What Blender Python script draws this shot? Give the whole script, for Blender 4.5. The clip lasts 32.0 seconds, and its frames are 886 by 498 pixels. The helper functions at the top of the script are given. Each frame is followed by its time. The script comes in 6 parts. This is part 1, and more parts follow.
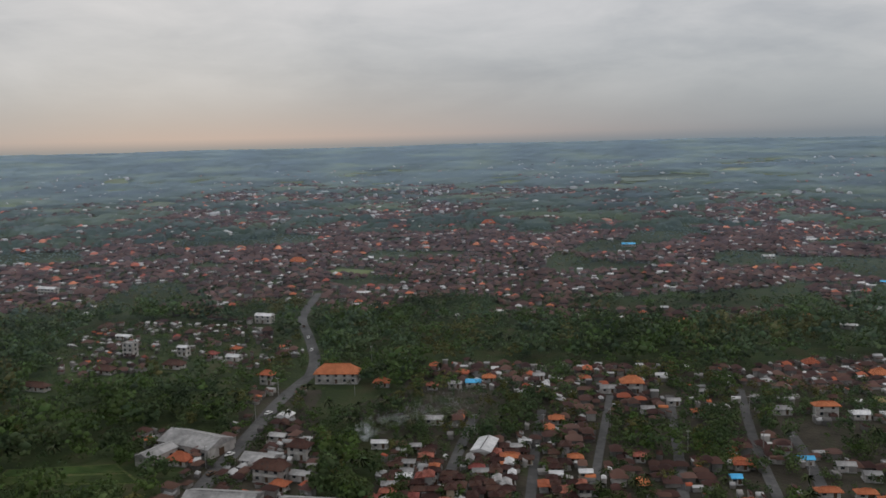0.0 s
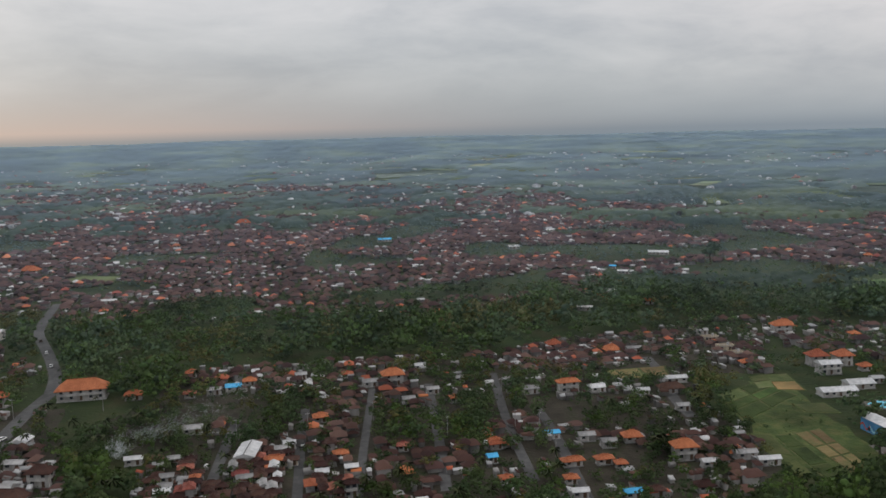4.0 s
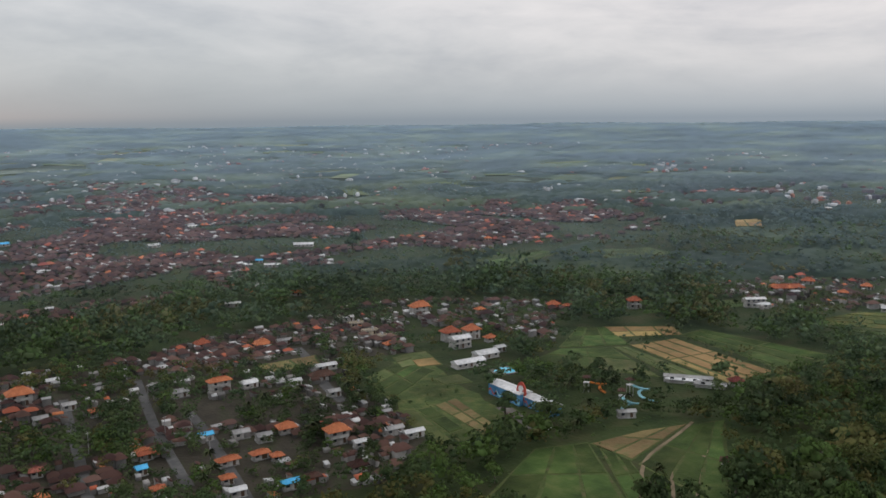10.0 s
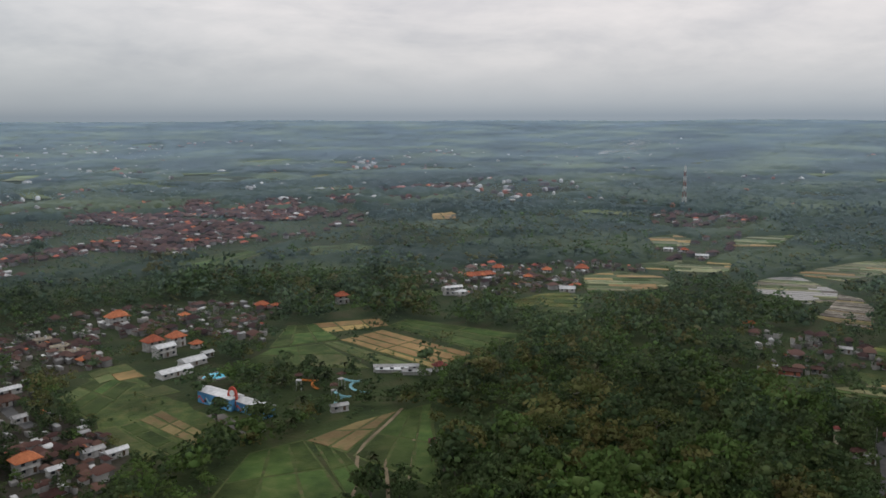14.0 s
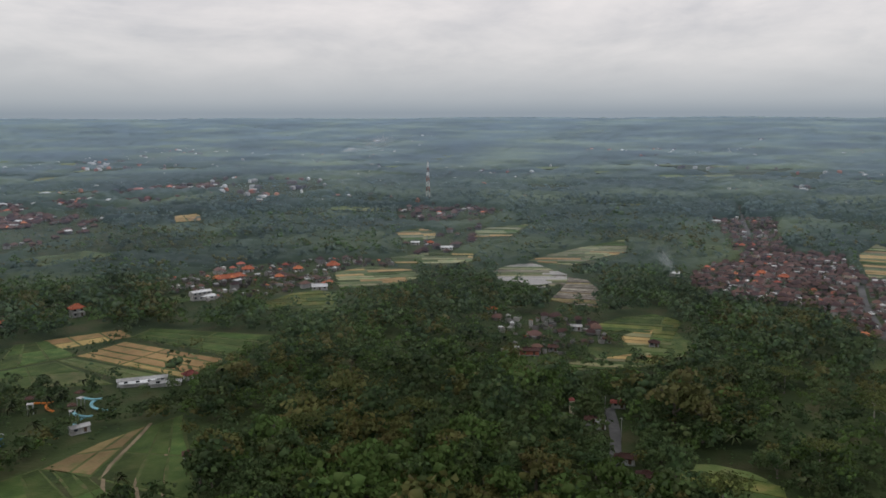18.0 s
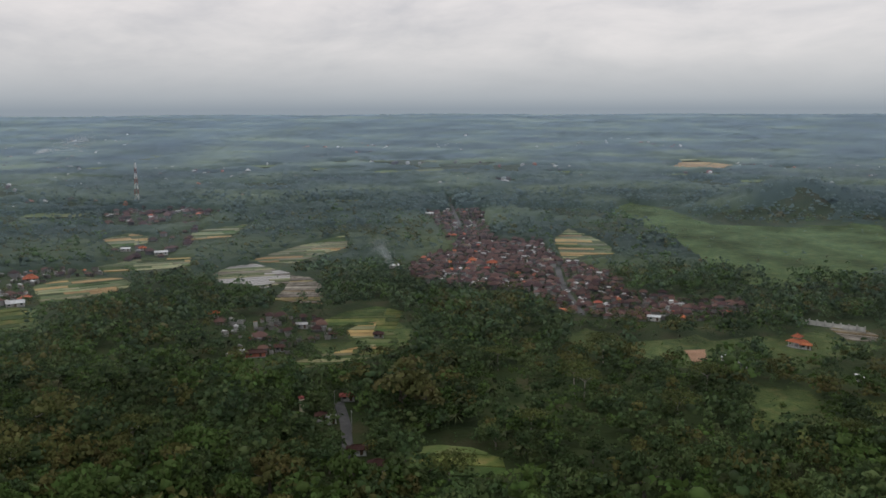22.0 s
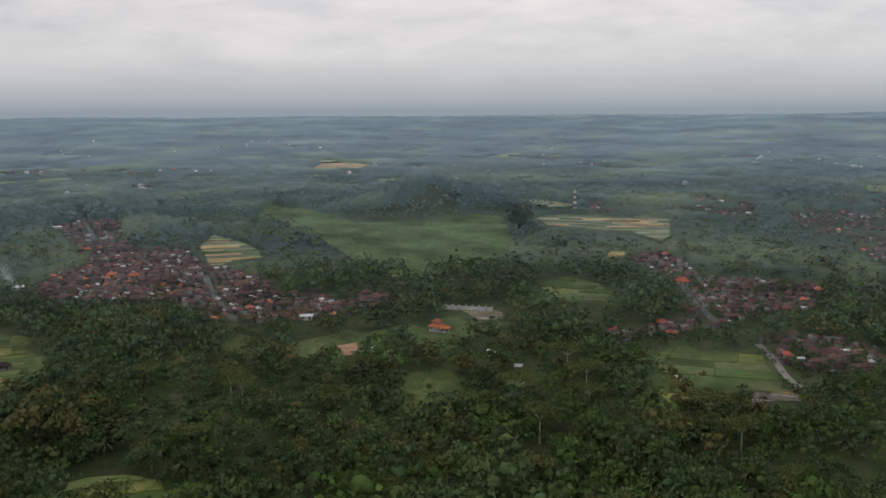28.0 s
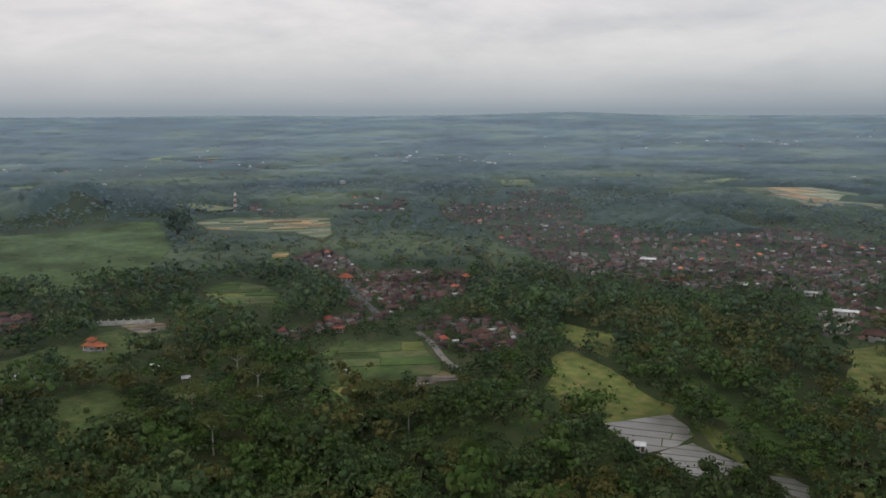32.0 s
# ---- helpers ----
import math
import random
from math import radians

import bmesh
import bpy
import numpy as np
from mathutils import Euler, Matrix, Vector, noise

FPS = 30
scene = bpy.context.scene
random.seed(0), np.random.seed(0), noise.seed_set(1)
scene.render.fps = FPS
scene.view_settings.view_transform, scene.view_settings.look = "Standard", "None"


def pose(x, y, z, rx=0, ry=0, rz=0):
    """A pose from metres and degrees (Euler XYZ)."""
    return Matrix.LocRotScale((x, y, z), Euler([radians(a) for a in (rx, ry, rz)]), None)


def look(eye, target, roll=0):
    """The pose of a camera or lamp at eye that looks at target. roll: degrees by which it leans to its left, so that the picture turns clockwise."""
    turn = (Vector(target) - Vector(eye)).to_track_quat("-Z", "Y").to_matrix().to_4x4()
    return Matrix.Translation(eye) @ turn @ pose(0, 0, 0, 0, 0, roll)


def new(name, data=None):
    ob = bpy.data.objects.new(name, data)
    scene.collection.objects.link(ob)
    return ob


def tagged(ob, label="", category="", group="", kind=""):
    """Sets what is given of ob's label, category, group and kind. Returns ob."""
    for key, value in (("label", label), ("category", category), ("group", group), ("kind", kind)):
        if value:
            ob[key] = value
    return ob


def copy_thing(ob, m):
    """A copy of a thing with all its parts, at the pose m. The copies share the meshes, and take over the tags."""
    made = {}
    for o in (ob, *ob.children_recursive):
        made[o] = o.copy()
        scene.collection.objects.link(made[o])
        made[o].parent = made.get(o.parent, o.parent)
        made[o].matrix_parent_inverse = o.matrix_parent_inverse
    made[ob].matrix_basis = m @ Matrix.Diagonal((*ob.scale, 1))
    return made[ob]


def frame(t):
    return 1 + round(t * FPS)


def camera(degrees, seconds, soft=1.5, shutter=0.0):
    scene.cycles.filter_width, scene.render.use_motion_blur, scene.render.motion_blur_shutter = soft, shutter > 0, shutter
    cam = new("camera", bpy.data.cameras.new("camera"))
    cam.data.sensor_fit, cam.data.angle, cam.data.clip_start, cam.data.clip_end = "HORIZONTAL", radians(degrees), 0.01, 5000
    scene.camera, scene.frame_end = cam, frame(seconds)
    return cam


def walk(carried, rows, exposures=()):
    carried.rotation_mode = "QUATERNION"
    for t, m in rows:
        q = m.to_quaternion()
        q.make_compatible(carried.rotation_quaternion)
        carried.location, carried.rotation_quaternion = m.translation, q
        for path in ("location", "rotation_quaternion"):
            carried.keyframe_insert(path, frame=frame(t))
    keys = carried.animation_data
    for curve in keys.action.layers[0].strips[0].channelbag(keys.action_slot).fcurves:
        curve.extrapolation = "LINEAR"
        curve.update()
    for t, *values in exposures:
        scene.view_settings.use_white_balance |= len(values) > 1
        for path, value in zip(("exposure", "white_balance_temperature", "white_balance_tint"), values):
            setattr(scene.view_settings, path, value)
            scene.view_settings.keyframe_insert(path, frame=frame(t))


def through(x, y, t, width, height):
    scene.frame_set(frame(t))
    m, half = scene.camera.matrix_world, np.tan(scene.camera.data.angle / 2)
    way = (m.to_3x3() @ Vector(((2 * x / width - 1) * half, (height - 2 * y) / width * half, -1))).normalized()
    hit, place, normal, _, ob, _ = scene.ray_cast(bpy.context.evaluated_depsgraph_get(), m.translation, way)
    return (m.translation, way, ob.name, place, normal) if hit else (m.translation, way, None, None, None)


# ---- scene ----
# The camera hangs in the air 120 m over the plain and turns slowly to its right.
cam = camera(55.0, 32.0, soft=1.6)
EYE = 120.0
# seconds, yaw, pitch, roll
ROWS = [
    (0.0, -0.12, -7.31, 1.32),
    (0.5, -2.22, -7.38, 1.29),
    (1.0, -4.33, -7.45, 1.31),
    (1.5, -6.39, -7.54, 1.29),
    (2.0, -8.43, -7.60, 1.28),
    (2.5, -10.44, -7.67, 1.32),
    (3.0, -12.47, -7.71, 1.27),
    (3.5, -14.47, -7.77, 1.26),
    (5.5, -22.37, -8.08, 1.11),
    (6.0, -24.33, -8.16, 1.07),
    (6.5, -26.29, -8.24, 1.02),
    (7.0, -28.27, -8.30, 0.97),
    (7.5, -30.24, -8.37, 0.91),
    (8.0, -32.21, -8.43, 0.85),
    (8.5, -34.17, -8.50, 0.74),
    (9.0, -36.16, -8.56, 0.70),
    (9.5, -38.13, -8.60, 0.66),
    (10.0, -40.11, -8.64, 0.60),
    (10.5, -42.06, -8.68, 0.53),
    (11.0, -44.50, -8.73, 0.48),
    (11.5, -47.28, -8.78, 0.40),
    (12.0, -49.87, -8.81, 0.36),
    (12.5, -52.34, -8.83, 0.32),
    (13.0, -54.82, -8.85, 0.26),
    (13.5, -57.33, -8.88, 0.22),
    (14.0, -59.85, -8.90, 0.16),
    (14.5, -62.17, -8.92, 0.15),
    (16.5, -70.37, -8.98, 0.12),
    (17.0, -72.50, -9.00, 0.15),
    (17.5, -74.60, -9.04, 0.13),
    (18.0, -76.73, -9.09, 0.15),
    (18.5, -78.88, -9.11, 0.18),
    (19.0, -81.66, -9.10, 0.16),
    (19.5, -84.55, -9.14, 0.14),
    (20.0, -86.85, -9.17, 0.16),
    (20.5, -89.05, -9.17, 0.20),
    (21.0, -91.22, -9.20, 0.19),
    (21.5, -93.41, -9.26, 0.19),
    (22.0, -95.56, -9.31, 0.19),
    (22.5, -97.76, -9.30, 0.16),
    (23.0, -99.93, -9.33, 0.16),
    (23.5, -102.10, -9.38, 0.18),
    (24.0, -104.28, -9.35, 0.18),
    (24.5, -106.47, -9.37, 0.20),
    (25.0, -108.64, -9.34, 0.18),
    (25.5, -110.83, -9.36, 0.20),
    (26.0, -112.99, -9.32, 0.21),
    (26.5, -115.15, -9.29, 0.21),
    (28.5, -120.66, -9.21, 0.38),
    (29.0, -122.66, -9.20, 0.39),
    (29.5, -125.44, -9.19, 0.39),
    (30.0, -128.28, -9.20, 0.38),
    (30.5, -131.42, -9.20, 0.33),
    (31.0, -134.82, -9.21, 0.28),
    (31.5, -138.50, -9.22, 0.24),
    (32.0, -141.85, -9.22, 0.13),
]
walk(cam, [(t, pose(0, 0, EYE, 90 + pitch, roll, yaw)) for t, yaw, pitch, roll in ROWS], exposures=((0, -0.2), (3.5, -0.07), (6.5, -0.01), (9.5, 0.08), (17.0, 0.07), (21.0, 0.02), (32, 0.02)))

# ---- world, sun, exposure ----
SUN_ELEV, SUN_AZ = 24.0, -20.0
world = bpy.data.worlds.new("overcast_sky")
scene.world = world
world.use_nodes = True
wn, wl = world.node_tree.nodes, world.node_tree.links
wn.clear()


def wnode(kind, **values):
    n = wn.new(kind)
    for k, v in values.items():
        if k in n.inputs:
            n.inputs[k].default_value = v
    return n


def wmath(op, a, b=None, c=None):
    n = wn.new("ShaderNodeMath")
    n.operation = op
    for i, v in enumerate((a, b, c)):
        if v is None:
            continue
        if isinstance(v, (int, float)):
            n.inputs[i].default_value = v
        else:
            wl.new(v, n.inputs[i])
    return n.outputs[0]


def wramp(fac, stops):
    n = wn.new("ShaderNodeValToRGB")
    el = n.color_ramp.elements
    while len(el) < len(stops):
        el.new(0.5)
    for e, (p, c) in zip(el, stops):
        e.position, e.color = p, (*c, 1)
    wl.new(fac, n.inputs[0])
    return n.outputs[0]


def wmix(fac, a, b, blend="MIX"):
    n = wn.new("ShaderNodeMix")
    n.data_type, n.blend_type = "RGBA", blend
    for sock, v in ((n.inputs[0], fac), (n.inputs[6], a), (n.inputs[7], b)):
        if isinstance(v, (int, float)):
            sock.default_value = v
        elif isinstance(v, tuple):
            sock.default_value = (*v, 1)
        else:
            wl.new(v, sock)
    return n.outputs[2]


coord = wn.new("ShaderNodeTexCoord").outputs["Generated"]
sep = wn.new("ShaderNodeSeparateXYZ")
wl.new(coord, sep.inputs[0])
dx, dy, dz = sep.outputs
stretch = wn.new("ShaderNodeVectorMath")
stretch.operation = "MULTIPLY"
stretch.inputs[1].default_value = (2.6, 2.6, 9.0)
wl.new(coord, stretch.inputs[0])


def wnoise(scale, detail, rough, dist=0.0):
    n = wnode("ShaderNodeTexNoise", Scale=scale, Detail=detail, Roughness=rough, Distortion=dist)
    wl.new(stretch.outputs[0], n.inputs["Vector"])
    return n.outputs["Fac"]


# cloud deck: grey gradient with elevation, mottled by two sizes of cloud
base = wramp(wmath("MULTIPLY_ADD", dz, 1.0, 0.0), [(0.0, (0.205, 0.255, 0.305)), (0.014, (0.29, 0.335, 0.378)), (0.06, (0.465, 0.487, 0.512)), (0.15, (0.61, 0.61, 0.625)), (0.5, (0.88, 0.88, 0.89)), (1.0, (1.02, 1.02, 1.04))])
clouds = wmath("ADD", wmath("MULTIPLY", wnoise(1.1, 6, 0.55, 0.6), 0.62), wmath("MULTIPLY", wnoise(3.1, 5, 0.6, 0.3), 0.38))
mott = wramp(clouds, [(0.36, (0.80, 0.82, 0.85)), (0.5, (1.0, 1.0, 1.0)), (0.63, (1.15, 1.13, 1.115))])
deck = wmix(wmath("MINIMUM", wmath("MULTIPLY", wmath("MAXIMUM", dz, 0.0), 14.0), 1.0), base, wmix(1.0, base, mott, "MULTIPLY"))
# the warm strip of the evening, low under the deck on the sunset side
ga = radians(-12)
toward = wmath("ADD", wmath("MULTIPLY", dx, math.sin(ga)), wmath("MULTIPLY", dy, math.cos(ga)))
near_glow = wmath("POWER", wmath("MAXIMUM", toward, 0.0), 9.0)
low = wmath("MULTIPLY", wmath("MINIMUM", wmath("MULTIPLY", wmath("MAXIMUM", wmath("ADD", dz, 0.004), 0.0), 90.0), 1.0), wmath("POWER", 2.718, wmath("MULTIPLY", wmath("MAXIMUM", dz, 0.0), -30.0)))
glow = wmath("MULTIPLY", wmath("MULTIPLY", near_glow, low), 0.68)
deck = wmix(glow, deck, (0.66, 0.49, 0.435))
# the deck is thinner, and brighter, away from the town
away = wmath("ADD", wmath("MULTIPLY", dx, 0.966), wmath("MULTIPLY", dy, -0.259))
deck = wmix(1.0, deck, wramp(wmath("MULTIPLY_ADD", away, 0.5, 0.5), [(0.3, (0.95, 0.97, 0.995)), (0.58, (1.03, 1.035, 1.04)), (0.86, (1.37, 1.29, 1.255))]), "MULTIPLY")
sky = wn.new("ShaderNodeTexSky")
sky.sky_type, sky.sun_disc = "NISHITA", False
sky.sun_elevation, sky.sun_rotation = radians(SUN_ELEV), radians(SUN_AZ)
veiled = wmix(0.93, wmix(1.0, sky.outputs[0], (0.1, 0.1, 0.1), "MULTIPLY"), deck)
bg = wnode("ShaderNodeBackground", Strength=1.0)
wl.new(veiled, bg.inputs["Color"])
wl.new(bg.outputs[0], wn.new("ShaderNodeOutputWorld").inputs[0])

sun = new("sun", bpy.data.lights.new("sun", "SUN"))
sun.data.energy, sun.data.angle, sun.data.color = 0.35, radians(25), (1.0, 0.94, 0.86)
sun.matrix_world = look((2000 * math.sin(radians(SUN_AZ)), 2000 * math.cos(radians(SUN_AZ)), 1400), (0, 0, 0))

# ---- materials ----


# bluish tint and lobe width of the haze that materials carry
HAZE_TINT, HAZE_ROUGH = (0.43, 0.58, 0.80), 0.21


def material(name, colors, scale=0.5, rough=0.85, bump=0.0, bump_scale=None, spec=0.12, vary="", amount=0.25, big=0.02, big_amount=0.3, metallic=0.0, wave=0.0, local=False, hue=0.012, haze=0.45, through=0.0, haze_rough=HAZE_ROUGH):
    """A surface in two or three colours: grain of one size, broad stains of another, relief, and a spread from piece to piece."""
    m = bpy.data.materials.new(name)
    m.use_nodes = True
    n, l = m.node_tree.nodes, m.node_tree.links
    b = n["Principled BSDF"]
    b.inputs["Roughness"].default_value, b.inputs["Metallic"].default_value = rough, metallic
    b.inputs["Specular IOR Level"].default_value = spec
    pos = n.new("ShaderNodeTexCoord").outputs["Object"] if local else n.new("ShaderNodeNewGeometry").outputs["Position"]

    def noise_fac(s, detail=3):
        t = n.new("ShaderNodeTexNoise")
        t.inputs["Scale"].default_value, t.inputs["Detail"].default_value = s, detail
        l.new(pos, t.inputs["Vector"])
        return t.outputs["Fac"]

    ramp = n.new("ShaderNodeValToRGB")
    el = ramp.color_ramp.elements
    while len(el) < len(colors):
        el.new(0.5)
    for i, (e, c) in enumerate(zip(el, colors)):
        e.position, e.color = 0.3 + 0.4 * i / max(1, len(colors) - 1), (*c, 1)
    l.new(noise_fac(scale), ramp.inputs[0])
    hsv = n.new("ShaderNodeHueSaturation")
    l.new(ramp.outputs[0], hsv.inputs["Color"])
    mr = n.new("ShaderNodeMapRange")
    mr.inputs[1].default_value, mr.inputs[2].default_value = 0.3, 0.7
    mr.inputs[3].default_value, mr.inputs[4].default_value = 1 - big_amount, 1 + big_amount
    l.new(noise_fac(big, 4), mr.inputs[0])
    value = mr.outputs[0]
    if vary:
        src = n.new("ShaderNodeObjectInfo").outputs["Random"] if vary == "object" else n.new("ShaderNodeNewGeometry").outputs["Random Per Island"]
        m2 = n.new("ShaderNodeMapRange")
        m2.inputs[3].default_value, m2.inputs[4].default_value = 1 - amount, 1 + amount
        l.new(src, m2.inputs[0])
        mul = n.new("ShaderNodeMath")
        mul.operation = "MULTIPLY"
        l.new(value, mul.inputs[0]), l.new(m2.outputs[0], mul.inputs[1])
        value = mul.outputs[0]
        m3 = n.new("ShaderNodeMapRange")
        m3.inputs[3].default_value, m3.inputs[4].default_value = 0.5 - hue, 0.5 + hue
        l.new(src, m3.inputs[0]), l.new(m3.outputs[0], hsv.inputs["Hue"])
    l.new(value, hsv.inputs["Value"])
    l.new(hsv.outputs[0], b.inputs["Base Color"])
    if bump:
        bn = n.new("ShaderNodeBump")
        bn.inputs["Strength"].default_value, bn.inputs["Distance"].default_value = bump, 1.0 / (bump_scale or scale)
        if wave:
            w = n.new("ShaderNodeTexWave")
            w.inputs["Scale"].default_value, w.inputs["Distortion"].default_value = wave, 0.6
            l.new(pos, w.inputs["Vector"])
            l.new(w.outputs["Fac"], bn.inputs["Height"])
            bn.inputs["Distance"].default_value = 0.08
        else:
            l.new(noise_fac(bump_scale or scale), bn.inputs["Height"])
        l.new(bn.outputs[0], b.inputs["Normal"])
    surface = b.outputs[0]
    if through:
        # thin leaves let part of the light through
        tr = n.new("ShaderNodeBsdfTranslucent")
        l.new(hsv.outputs[0], tr.inputs["Color"])
        ms = n.new("ShaderNodeMixShader")
        ms.inputs[0].default_value = through
        l.new(surface, ms.inputs[1]), l.new(tr.outputs[0], ms.inputs[2])
        surface = ms.outputs[0]
        l.new(surface, n["Material Output"].inputs["Surface"])
    if haze:
        # distance haze put into the surface: bluish upward-facing sheen, strongest at low angles
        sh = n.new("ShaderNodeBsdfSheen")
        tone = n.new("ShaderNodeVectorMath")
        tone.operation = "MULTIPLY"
        tone.inputs[0].default_value = tuple(haze * c for c in HAZE_TINT)
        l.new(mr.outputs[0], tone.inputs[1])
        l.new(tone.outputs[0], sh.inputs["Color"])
        sh.inputs["Roughness"].default_value = haze_rough
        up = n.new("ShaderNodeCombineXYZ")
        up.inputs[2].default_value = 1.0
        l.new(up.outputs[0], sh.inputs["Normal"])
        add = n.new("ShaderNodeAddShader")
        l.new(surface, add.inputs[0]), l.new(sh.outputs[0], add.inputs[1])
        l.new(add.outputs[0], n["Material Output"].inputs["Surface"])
    return m


